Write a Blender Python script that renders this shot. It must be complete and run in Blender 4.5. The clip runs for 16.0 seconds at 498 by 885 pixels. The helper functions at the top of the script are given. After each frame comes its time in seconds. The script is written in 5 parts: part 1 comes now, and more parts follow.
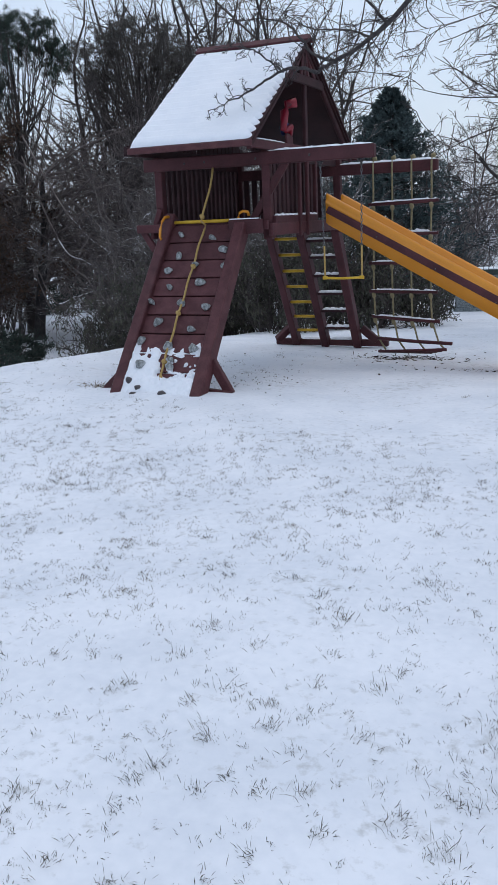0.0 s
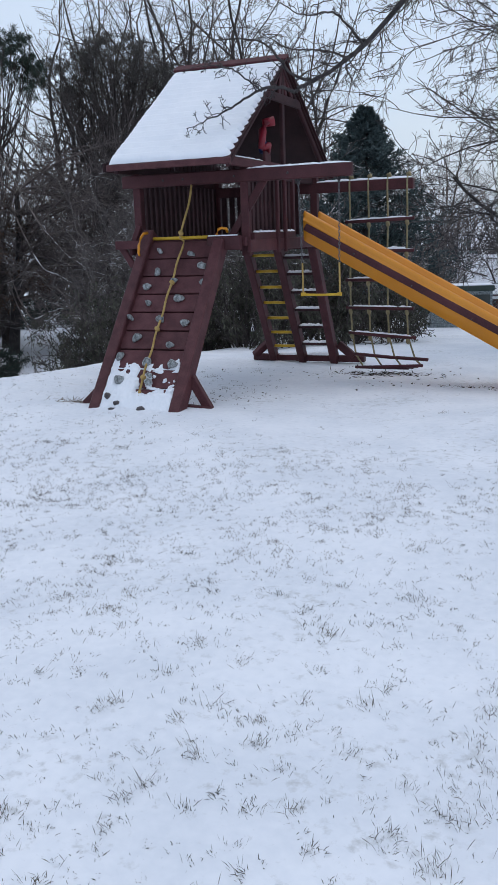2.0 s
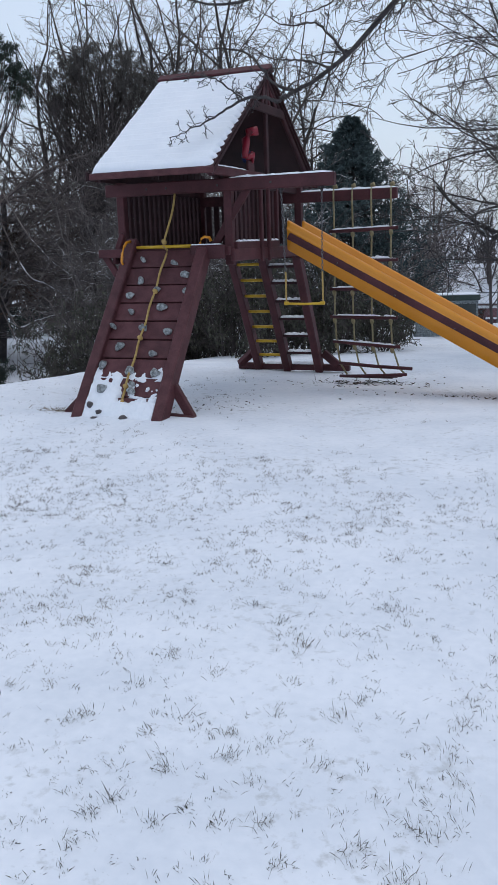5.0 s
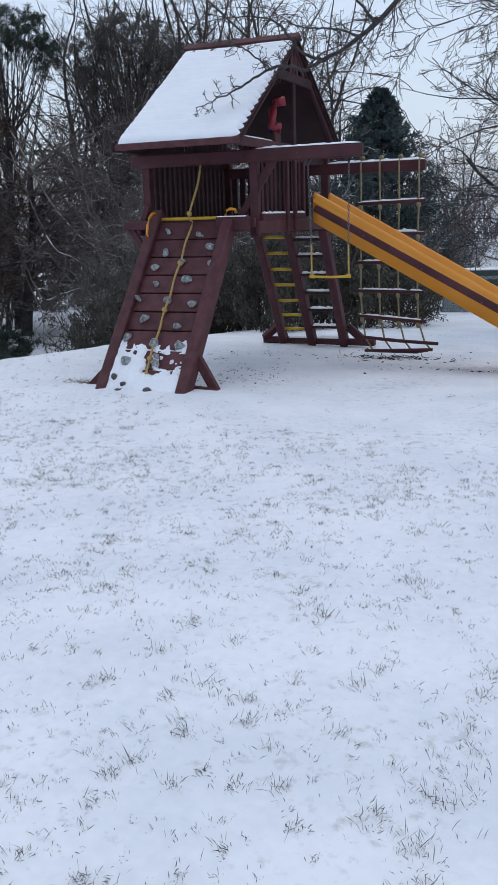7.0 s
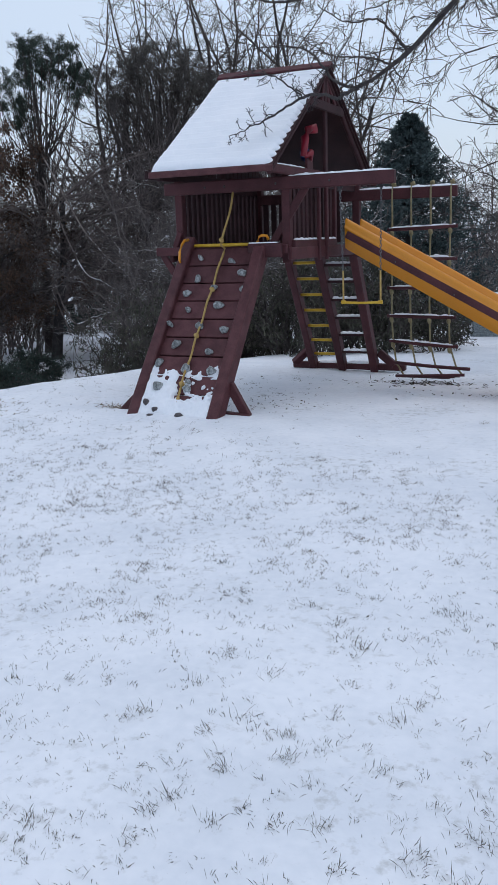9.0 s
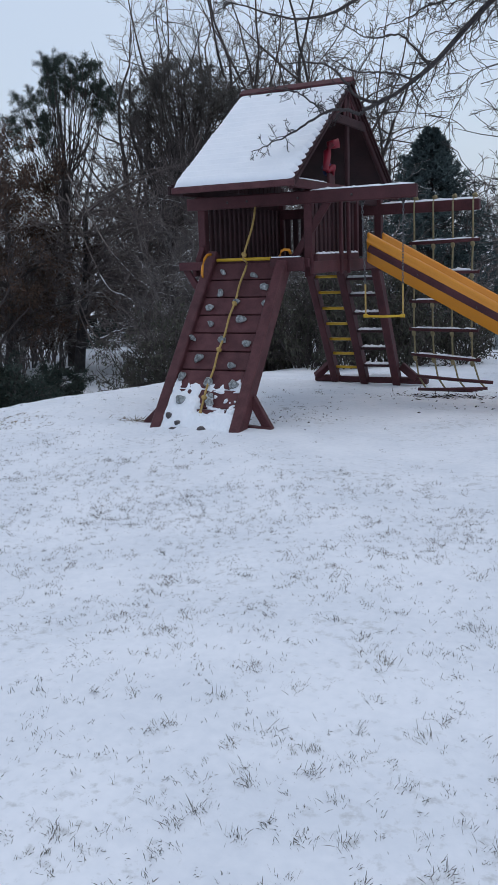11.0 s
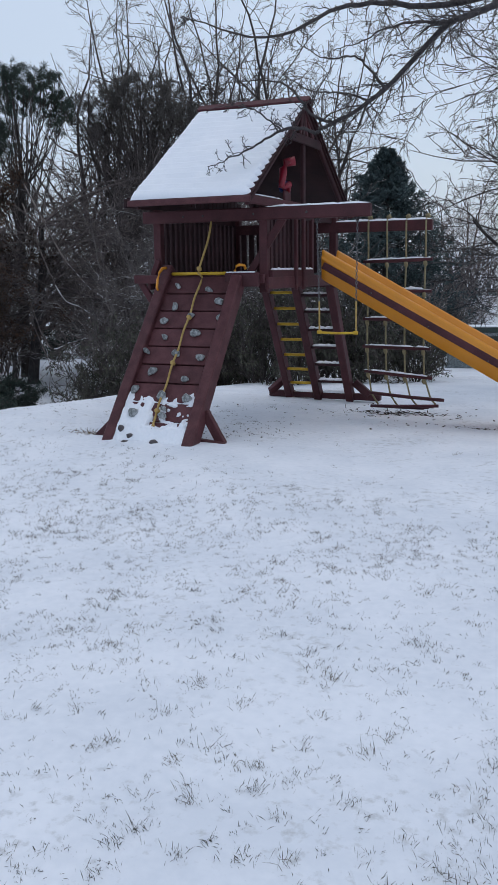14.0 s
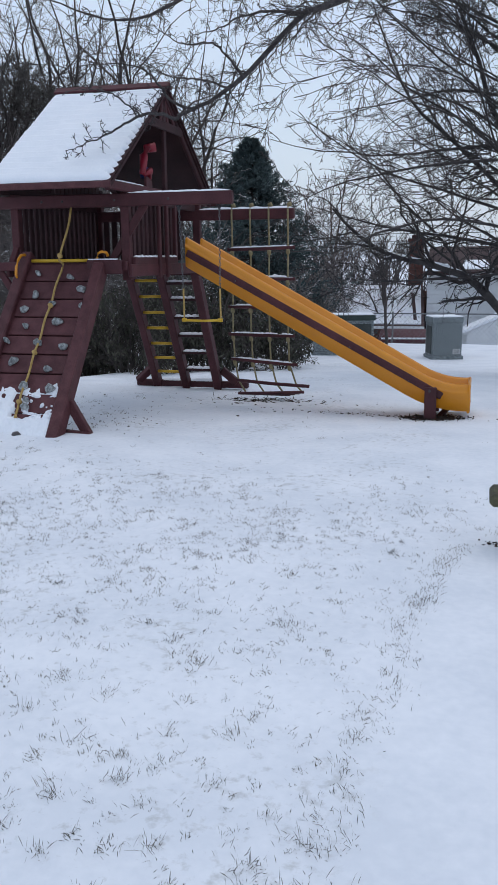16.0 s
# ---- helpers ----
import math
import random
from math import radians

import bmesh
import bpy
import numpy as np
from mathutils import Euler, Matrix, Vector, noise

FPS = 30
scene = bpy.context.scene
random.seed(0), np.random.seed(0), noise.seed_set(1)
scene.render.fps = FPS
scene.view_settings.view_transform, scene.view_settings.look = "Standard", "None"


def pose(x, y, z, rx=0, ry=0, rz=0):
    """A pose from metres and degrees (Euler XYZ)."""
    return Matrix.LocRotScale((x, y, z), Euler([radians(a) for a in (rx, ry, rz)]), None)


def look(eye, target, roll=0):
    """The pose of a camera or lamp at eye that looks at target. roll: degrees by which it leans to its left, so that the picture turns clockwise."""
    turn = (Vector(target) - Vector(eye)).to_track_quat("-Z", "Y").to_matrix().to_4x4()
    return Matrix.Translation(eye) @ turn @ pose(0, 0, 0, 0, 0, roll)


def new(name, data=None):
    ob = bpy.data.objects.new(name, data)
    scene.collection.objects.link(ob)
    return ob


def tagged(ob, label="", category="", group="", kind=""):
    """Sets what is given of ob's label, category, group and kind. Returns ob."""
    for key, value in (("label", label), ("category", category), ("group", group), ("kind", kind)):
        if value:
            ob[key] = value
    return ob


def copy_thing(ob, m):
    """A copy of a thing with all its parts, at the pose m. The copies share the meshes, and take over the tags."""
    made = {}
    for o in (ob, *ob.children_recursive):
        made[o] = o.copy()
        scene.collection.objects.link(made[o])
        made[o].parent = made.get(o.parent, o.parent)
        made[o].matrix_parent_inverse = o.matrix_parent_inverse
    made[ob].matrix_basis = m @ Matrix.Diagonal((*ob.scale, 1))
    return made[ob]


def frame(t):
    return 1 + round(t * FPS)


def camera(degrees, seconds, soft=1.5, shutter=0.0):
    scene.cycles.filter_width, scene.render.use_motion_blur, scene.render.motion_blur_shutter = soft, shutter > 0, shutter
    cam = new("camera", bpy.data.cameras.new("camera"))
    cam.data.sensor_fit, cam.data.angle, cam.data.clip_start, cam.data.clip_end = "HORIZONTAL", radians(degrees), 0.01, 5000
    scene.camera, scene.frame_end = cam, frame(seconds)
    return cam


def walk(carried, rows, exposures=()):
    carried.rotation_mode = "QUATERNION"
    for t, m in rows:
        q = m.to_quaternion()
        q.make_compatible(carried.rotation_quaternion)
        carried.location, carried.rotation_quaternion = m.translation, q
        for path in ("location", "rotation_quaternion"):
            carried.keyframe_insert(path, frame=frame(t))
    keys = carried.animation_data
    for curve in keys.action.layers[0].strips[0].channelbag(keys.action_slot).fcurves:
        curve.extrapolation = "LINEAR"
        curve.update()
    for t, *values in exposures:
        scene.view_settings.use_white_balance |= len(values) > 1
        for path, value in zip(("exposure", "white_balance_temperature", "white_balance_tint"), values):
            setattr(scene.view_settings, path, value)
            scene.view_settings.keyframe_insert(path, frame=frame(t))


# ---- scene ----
LENS = 31.7
cam = camera(LENS, 16.0)
# seconds, x, y, z, yaw, pitch, roll
PATH = [
    (0, 3.201, -8.182, 1.529, 24.137, -14.339, -2.485),
    (0.5, 3.176, -8.209, 1.528, 22.981, -14.233, -2.375),
    (1, 3.155, -8.223, 1.531, 22.051, -13.840, -2.386),
    (1.5, 3.152, -8.218, 1.535, 22.091, -13.749, -2.186),
    (2, 3.166, -8.212, 1.543, 22.361, -13.452, -2.125),
    (2.5, 3.197, -8.204, 1.548, 21.915, -12.401, -2.439),
    (3, 3.200, -8.192, 1.545, 21.538, -12.308, -2.583),
    (3.5, 3.205, -8.182, 1.546, 21.438, -12.998, -2.228),
    (4, 3.202, -8.171, 1.545, 21.847, -12.825, -2.346),
    (6.5, 3.238, -8.180, 1.525, 21.421, -13.274, -1.064),
    (7, 3.224, -8.177, 1.519, 23.308, -14.448, -1.757),
    (7.5, 3.239, -8.180, 1.523, 22.973, -14.846, -2.259),
    (8, 3.226, -8.171, 1.525, 22.372, -14.519, -2.151),
    (8.5, 3.211, -8.194, 1.544, 23.573, -13.607, -1.973),
    (9, 3.174, -8.174, 1.545, 25.023, -12.927, -1.868),
    (11.5, 3.164, -8.191, 1.553, 26.729, -11.828, -1.966),
    (12, 3.161, -8.192, 1.556, 27.196, -11.424, -1.772),
    (12.5, 3.164, -8.192, 1.558, 27.214, -10.825, -1.817),
    (13, 3.172, -8.194, 1.561, 26.558, -10.747, -1.661),
    (13.5, 3.177, -8.186, 1.554, 25.161, -11.071, -1.083),
    (14, 3.190, -8.175, 1.550, 23.401, -11.164, -0.786),
    (14.5, 3.197, -8.175, 1.548, 21.218, -11.233, -1.100),
    (15, 3.214, -8.155, 1.539, 18.732, -11.759, -1.714),
    (15.5, 3.223, -8.136, 1.538, 16.339, -11.810, -1.197),
    (16, 3.239, -8.150, 1.528, 14.997, -11.911, -0.574),
]
walk(cam, [(t, pose(x, y, z, 90 + p, 0, w) @ pose(0, 0, 0, 0, 0, r)) for t, x, y, z, w, p, r in PATH],
     [(0.0, 0.03), (3.0, -0.02), (4.0, -0.03), (6.5, 0.02), (7.5, -0.01), (8.0, 0.03), (9.0, -0.01), (12.5, -0.19), (14.5, -0.11), (16.0, -0.05)])

# ---- light: an even overcast winter sky ----
world = bpy.data.worlds.new("overcast")
scene.world = world
world.use_nodes = True
wn, wl = world.node_tree.nodes, world.node_tree.links
wn.clear()
sky = wn.new("ShaderNodeTexSky")
sky.sky_type, sky.sun_disc = "NISHITA", False
sky.sun_elevation, sky.sun_rotation = radians(75), radians(30)
sky.air_density, sky.dust_density = 1.0, 3.0
bg_sky, bg_cloud, addn, wout = wn.new("ShaderNodeBackground"), wn.new("ShaderNodeBackground"), wn.new("ShaderNodeAddShader"), wn.new("ShaderNodeOutputWorld")
bg_sky.inputs[1].default_value = 0.05
wtc, wno, wrm = wn.new("ShaderNodeTexCoord"), wn.new("ShaderNodeTexNoise"), wn.new("ShaderNodeValToRGB")
wno.inputs["Scale"].default_value, wno.inputs["Detail"].default_value = 2.2, 3.0
wrm.color_ramp.elements[0].position, wrm.color_ramp.elements[1].position = 0.3, 0.7
wrm.color_ramp.elements[0].color, wrm.color_ramp.elements[1].color = (0.540, 0.628, 0.757, 1), (0.620, 0.707, 0.838, 1)
wl.new(wtc.outputs["Generated"], wno.inputs["Vector"])
wl.new(wno.outputs["Fac"], wrm.inputs["Fac"])
wl.new(wrm.outputs["Color"], bg_cloud.inputs[0])
bg_cloud.inputs[1].default_value = 0.88
wl.new(sky.outputs[0], bg_sky.inputs[0])
wl.new(bg_sky.outputs[0], addn.inputs[0])
wl.new(bg_cloud.outputs[0], addn.inputs[1])
wl.new(addn.outputs[0], wout.inputs[0])
sun = new("sun", bpy.data.lights.new("sun", "SUN"))
sun.data.energy, sun.data.angle, sun.data.color = 0.12, radians(40), (1.0, 0.97, 0.92)
sun.matrix_world = look((3, 5, 25), (0, 0, 0))
scene.view_settings.exposure = 0.0


# ---- materials ----
def mat(name, c1, c2, scale=8.0, rough=0.7, bump=0.2, fine=60.0, stretch=(1, 1, 1), metal=0.0, vary=0.0, snow=0.0, spec=0.3, island=False):
    """Two colours mixed by coarse and fine noise, with relief; vary: spread between pieces; snow: share of upward faces dusted white."""
    m = bpy.data.materials.new(name)
    m.use_nodes = True
    n, l = m.node_tree.nodes, m.node_tree.links
    b = n["Principled BSDF"]
    tc, mp = n.new("ShaderNodeTexCoord"), n.new("ShaderNodeMapping")
    mp.inputs["Scale"].default_value = stretch
    l.new(tc.outputs["Object"], mp.inputs["Vector"])
    a, f = n.new("ShaderNodeTexNoise"), n.new("ShaderNodeTexNoise")
    a.inputs["Scale"].default_value, a.inputs["Detail"].default_value = scale, 4.0
    f.inputs["Scale"].default_value, f.inputs["Detail"].default_value = fine, 3.0
    l.new(mp.outputs[0], a.inputs["Vector"])
    l.new(mp.outputs[0], f.inputs["Vector"])
    ad = n.new("ShaderNodeMath")
    ad.operation = "MULTIPLY_ADD"
    ad.inputs[1].default_value, ad.inputs[2].default_value = 0.5, -0.25
    l.new(f.outputs["Fac"], ad.inputs[0])
    s2 = n.new("ShaderNodeMath")
    s2.operation = "ADD"
    l.new(a.outputs["Fac"], s2.inputs[0])
    l.new(ad.outputs[0], s2.inputs[1])
    rp = n.new("ShaderNodeValToRGB")
    rp.color_ramp.elements[0].position, rp.color_ramp.elements[1].position = 0.32, 0.68
    rp.color_ramp.elements[0].color, rp.color_ramp.elements[1].color = (*c1, 1), (*c2, 1)
    l.new(s2.outputs[0], rp.inputs[0])
    out = rp.outputs[0]
    if vary:
        hs = n.new("ShaderNodeHueSaturation")
        mr = n.new("ShaderNodeMapRange")
        mr.inputs["To Min"].default_value, mr.inputs["To Max"].default_value = 1 - vary, 1 + vary
        if island:
            g = n.new("ShaderNodeNewGeometry")
            l.new(g.outputs["Random Per Island"], mr.inputs[0])
        else:
            g = n.new("ShaderNodeObjectInfo")
            l.new(g.outputs["Random"], mr.inputs[0])
        l.new(mr.outputs[0], hs.inputs["Value"])
        l.new(out, hs.inputs["Color"])
        out = hs.outputs[0]
    if snow:
        g = n.new("ShaderNodeNewGeometry")
        sx = n.new("ShaderNodeSeparateXYZ")
        l.new(g.outputs["Normal"], sx.inputs[0])
        sn = n.new("ShaderNodeTexNoise")
        sn.inputs["Scale"].default_value = 3.0
        l.new(tc.outputs["Object"], sn.inputs["Vector"])
        mu = n.new("ShaderNodeMath")
        mu.operation = "MULTIPLY"
        l.new(sx.outputs["Z"], mu.inputs[0])
        l.new(sn.outputs["Fac"], mu.inputs[1])
        gt = n.new("ShaderNodeMapRange")
        gt.inputs["From Min"].default_value, gt.inputs["From Max"].default_value = 0.62 - 0.5 * snow, 0.72 - 0.5 * snow
        l.new(mu.outputs[0], gt.inputs[0])
        mx = n.new("ShaderNodeMix")
        mx.data_type = "RGBA"
        l.new(gt.outputs[0], mx.inputs[0])
        l.new(out, mx.inputs[6])
        mx.inputs[7].default_value = (0.82, 0.84, 0.88, 1)
        out = mx.outputs[2]
    l.new(out, b.inputs["Base Color"])
    b.inputs["Roughness"].default_value, b.inputs["Metallic"].default_value = rough, metal
    b.inputs["Specular IOR Level"].default_value = spec
    if bump:
        bp = n.new("ShaderNodeBump")
        bp.inputs["Strength"].default_value, bp.inputs["Distance"].default_value = bump, 0.01
        l.new(s2.outputs[0], bp.inputs["Height"])
        l.new(bp.outputs[0], b.inputs["Normal"])
    return m


STAIN = mat("redwood_stain", (0.054, 0.016, 0.019), (0.088, 0.027, 0.032), 5, 0.62, 0.25, 70, (1, 1, 1), vary=0.14)
STAIN_WORN = mat("worn_redwood_stain", (0.064, 0.020, 0.023), (0.106, 0.038, 0.042), 9, 0.6, 0.3, 90, vary=0.12)
# same redwood stain, darkened: shade under the roof is put into the colour
STAIN_SHADED = mat("shaded_redwood", (0.028, 0.010, 0.012), (0.050, 0.018, 0.021), 5, 0.7, 0.25, 70, vary=0.18)
SNOW = mat("snow", (0.80, 0.83, 0.88), (0.86, 0.88, 0.92), 3.0, 0.75, 0.25, 45, spec=0.2)
YELLOW = mat("yellow_plastic", (0.62, 0.228, 0.012), (0.70, 0.275, 0.020), 2, 0.34, 0.05, 120, spec=0.5)
YELLOW_BAR = mat("yellow_coated_metal", (0.50, 0.30, 0.022), (0.60, 0.38, 0.038), 6, 0.45, 0.1, 90)
ROPE = mat("yellow_rope", (0.35, 0.225, 0.070), (0.47, 0.325, 0.125), 30, 0.85, 0.5, 260)
NETROPE = mat("weathered_rope", (0.21, 0.180, 0.100), (0.31, 0.262, 0.155), 30, 0.85, 0.5, 260)
HOLD = mat("grey_climbing_hold", (0.12, 0.13, 0.13), (0.46, 0.485, 0.49), 34, 0.75, 0.6, 160, vary=0.2, snow=0.4)
HOLD_DARK = mat("dark_climbing_hold", (0.06, 0.055, 0.06), (0.13, 0.11, 0.11), 22, 0.7, 0.4, 140)
RED = mat("red_plastic", (0.20, 0.007, 0.020), (0.26, 0.011, 0.028), 4, 0.35, 0.05, 90, spec=0.5)
BLUE = mat("blue_plastic", (0.015, 0.03, 0.12), (0.02, 0.045, 0.16), 4, 0.4, 0.05, 90)
CHAIN = mat("galvanised_chain", (0.10, 0.10, 0.105), (0.19, 0.19, 0.20), 40, 0.45, 0.2, 150, metal=0.7)
BOLT = mat("steel_bolt", (0.045, 0.04, 0.042), (0.09, 0.085, 0.088), 40, 0.4, 0.1, 150, metal=0.8)
BARK = mat("grey_bark", (0.035, 0.031, 0.032), (0.075, 0.067, 0.066), 6, 0.9, 0.6, 40, vary=0.2, snow=0.14)
BARK_TWIG = mat("thicket_twigs", (0.095, 0.084, 0.082), (0.185, 0.162, 0.153), 3, 0.9, 0.0, 30, vary=0.3, snow=0.42, island=True)
BARK_SPRAY = mat("fine_grey_brown_twigs", (0.095, 0.078, 0.076), (0.182, 0.151, 0.142), 3, 0.9, 0.0, 30, vary=0.3, snow=0.10, island=True)
BARK_FAR = mat("far_twigs", (0.051, 0.043, 0.042), (0.097, 0.081, 0.077), 3, 0.9, 0.0, 30, vary=0.2)
BARK_NEAR = mat("limb_bark", (0.040, 0.035, 0.036), (0.085, 0.076, 0.076), 18, 0.9, 0.7, 90, (1, 1, 1), snow=0.0)
NEEDLE = mat("pine_needles", (0.023, 0.036, 0.030), (0.055, 0.075, 0.061), 2, 0.8, 0.0, 30, vary=0.35, island=True)
NEEDLE_DULL = mat("dull_evergreen", (0.074, 0.069, 0.064), (0.150, 0.134, 0.122), 2, 0.85, 0.0, 30, vary=0.35, island=True)
SPRUCE = mat("blue_spruce_needles", (0.036, 0.055, 0.056), (0.096, 0.130, 0.132), 1.2, 0.8, 0.0, 20, vary=0.4, snow=0.1, island=True)
LEAF_BROWN = mat("dead_brown_leaves", (0.052, 0.033, 0.024), (0.112, 0.068, 0.049), 2, 0.85, 0.0, 30, vary=0.4, island=True)
LEAF_DARK = mat("drooping_evergreen_leaves", (0.036, 0.040, 0.028), (0.10, 0.095, 0.07), 2, 0.6, 0.0, 30, vary=0.45, snow=0.20, island=True)
GRASS = mat("winter_grass", (0.052, 0.046, 0.037), (0.135, 0.116, 0.088), 2, 0.9, 0.0, 30, vary=0.5, island=True)
STRAW = mat("dead_straw", (0.10, 0.065, 0.03), (0.22, 0.15, 0.075), 5, 0.95, 0.0, 40, vary=0.4, island=True)
MULCH = mat("wet_mulch", (0.025, 0.018, 0.015), (0.065, 0.045, 0.036), 12, 0.9, 0.6, 60, vary=0.4, island=True)
GRANITE = mat("speckled_granite", (0.045, 0.058, 0.062), (0.30, 0.335, 0.345), 38, 0.5, 0.1, 90)
GRANITE_CAP = mat("granite_cap", (0.08, 0.10, 0.105), (0.27, 0.30, 0.31), 26, 0.5, 0.1, 60)
DARKMETAL = mat("dark_door_panel", (0.035, 0.042, 0.042), (0.06, 0.068, 0.066), 6, 0.5, 0.05, 60)
GREENCAP = mat("dark_green_cap", (0.026, 0.042, 0.036), (0.046, 0.065, 0.057), 6, 0.5, 0.1, 60)
LABEL = mat("pale_label", (0.42, 0.43, 0.43), (0.5, 0.5, 0.5), 20, 0.6, 0.0, 60)
SIDING = mat("white_siding", (0.60, 0.62, 0.64), (0.68, 0.70, 0.72), 3, 0.6, 0.05, 30)
BRICK = mat("red_brick", (0.085, 0.040, 0.034), (0.15, 0.070, 0.058), 9, 0.9, 0.3, 60, vary=0.25)
ROOFBROWN = mat("brown_shingle", (0.055, 0.034, 0.034), (0.095, 0.060, 0.058), 8, 0.9, 0.3, 60, vary=0.2)
MAROON = mat("maroon_tarp", (0.075, 0.028, 0.034), (0.11, 0.042, 0.05), 4, 0.6, 0.2, 40)
FENCE = mat("galvanised_fence", (0.14, 0.15, 0.155), (0.22, 0.23, 0.24), 10, 0.5, 0.0, 60, metal=0.5)
MOSSY = mat("mossy_weathered_board", (0.050, 0.045, 0.038), (0.10, 0.10, 0.06), 14, 0.9, 0.5, 90)
FARWOOD = mat("far_woods", (0.06, 0.055, 0.055), (0.12, 0.108, 0.104), 2, 0.95, 0.0, 20, vary=0.2, island=True)


# ---- builders ----
def part(name, bm, material, parent=None, label="", smooth=False):
    me = bpy.data.meshes.new(name)
    bm.to_mesh(me)
    bm.free()
    me.materials.append(material)
    if smooth:
        me.shade_smooth()
    ob = new(name, me)
    if parent:
        ob.parent = parent
    if label:
        tagged(ob, label)
    return ob


def share(name, source, m, parent=None):
    ob = new(name, source.data)
    ob.matrix_basis = m
    if parent:
        ob.parent = parent
    return ob


def thing(name, label, category, at=(0, 0, 0), group="", kind=""):
    return tagged(new(name), label, category, group, kind) if at == (0, 0, 0) else placed(tagged(new(name), label, category, group, kind), at)


def placed(ob, at):
    ob.location = at
    return ob


def block(w, d, h, bevel=0.006, at=(0, 0, 0)):
    """A bevelled box of that width (x), depth (y) and height (z), centred on at."""
    bm = bmesh.new()
    bmesh.ops.create_cube(bm, size=1, matrix=Matrix.Translation(at) @ Matrix.Diagonal((w, d, h, 1)))
    if bevel:
        bmesh.ops.bevel(bm, geom=bm.edges[:], offset=bevel, segments=1, affect="EDGES", profile=0.5)
    return bm


def bar(p, q, w, d, side=(1, 0, 0), bevel=0.007, over=0.0):
    """A bevelled timber from p to q; w is its size along side, d across that."""
    p, q, side = Vector(p), Vector(q), Vector(side)
    z = (q - p).normalized()
    x = (side - side.dot(z) * z).normalized()
    y = z.cross(x)
    m = Matrix((x, y, z)).transposed().to_4x4()
    m.translation = (p + q) / 2
    bm = block(w, d, (q - p).length + over, bevel)
    bm.transform(m)
    return bm


def tube_arrays(P, R, k):
    """Vertices and faces of tapered tubes along paths P (M, N, 3) with radii R (M, N)."""
    M, N, _ = P.shape
    T = np.gradient(P, axis=1)
    T /= np.linalg.norm(T, axis=2, keepdims=True) + 1e-9
    ref = np.where(np.abs(T[..., 2:3]) > 0.9, np.array([1.0, 0, 0]), np.array([0, 0, 1.0]))
    A = np.cross(T, ref)
    A /= np.linalg.norm(A, axis=2, keepdims=True) + 1e-9
    B = np.cross(T, A)
    a = np.arange(k) * 2 * np.pi / k
    V = P[:, :, None] + R[:, :, None, None] * (np.cos(a)[:, None] * A[:, :, None] + np.sin(a)[:, None] * B[:, :, None])
    i, j, s = np.meshgrid(np.arange(M), np.arange(N - 1), np.arange(k), indexing="ij")
    base = (i * N + j) * k
    F = np.stack([base + s, base + (s + 1) % k, base + k + (s + 1) % k, base + k + s], -1).reshape(-1, 4)
    return V.reshape(-1, 3), F


def quads_mesh(name, chunks, materials, smooth=False):
    """One mesh from chunks of (vertices, quads, material index)."""
    vs, fs, mi, o = [], [], [], 0
    for V, F, k in chunks:
        vs.append(V)
        fs.append(F + o)
        mi.append(np.full(len(F), k, np.int32))
        o += len(V)
    V, F, mi = np.concatenate(vs), np.concatenate(fs), np.concatenate(mi)
    me = bpy.data.meshes.new(name)
    me.vertices.add(len(V))
    me.vertices.foreach_set("co", V.astype(np.float32).ravel())
    me.loops.add(F.size)
    me.loops.foreach_set("vertex_index", F.astype(np.int32).ravel())
    me.polygons.add(len(F))
    me.polygons.foreach_set("loop_start", np.arange(0, F.size, 4, dtype=np.int32))
    for m in materials:
        me.materials.append(m)
    me.polygons.foreach_set("material_index", mi)
    me.update(calc_edges=True)
    me.validate()
    if smooth:
        me.shade_smooth()
    return me


def tube(points, radii, k=8):
    V, F = tube_arrays(np.array([points], float), np.array([radii], float), k)
    bm = bmesh.new()
    vs = [bm.verts.new(v) for v in V]
    for f in F:
        bm.faces.new([vs[i] for i in f])
    bm.faces.new(vs[:k])
    bm.faces.new(vs[-k:][::-1])
    bmesh.ops.recalc_face_normals(bm, faces=bm.faces[:])
    return bm


def merge(*bms):
    out = bmesh.new()
    for b in bms:
        me = bpy.data.meshes.new("tmp")
        b.to_mesh(me)
        b.free()
        out.from_mesh(me)
        bpy.data.meshes.remove(me)
    return out


def smooth01(a, b, v):
    t = np.clip((v - a) / (b - a), 0, 1)
    return t * t * (3 - 2 * t)


def ground_z(x, y):
    """Height of the snow: a broad knoll that falls away behind and to one side."""
    x, y = np.asarray(x, float), np.asarray(y, float)
    r = np.hypot(np.where(x < 0.5, (x - 0.5) * 1.66, (x - 0.5) * 0.6), y + 3)
    amp = 0.45 + 1.02 * smooth01(-1.0, -7.0, x)
    z = -0.01 - 0.04 * np.clip(y + 1.2, 0, 5.5) * (0.25 + 0.75 * smooth01(-3.4, -1.6, x)) - amp * smooth01(6.4, 15, r)
    z = z - (0.5 + 2.1 * smooth01(-9, -4, x)) * smooth01(17, 40, np.hypot(x - 1, y + 4))
    z = z - 0.01 * np.clip(-1.2 - y, 0, 6)
    z = z + 0.018 * np.sin(1.7 * x + 0.6 * y) * np.sin(1.3 * y - 0.4 * x + 1) * smooth01(0.5, 3, np.hypot(x - 3.2, y + 8.2)) * (1 - smooth01(30, 60, r))
    return z


# ---- ground ----
def axis_steps(lo, hi, c0, c1, fine, grow):
    v = list(np.arange(c0, c1 + 1e-6, fine))
    s = fine
    while v[-1] < hi:
        s *= grow
        v.append(v[-1] + s)
    s = fine
    while v[0] > lo:
        s *= grow
        v.insert(0, v[0] - s)
    return np.array(v)


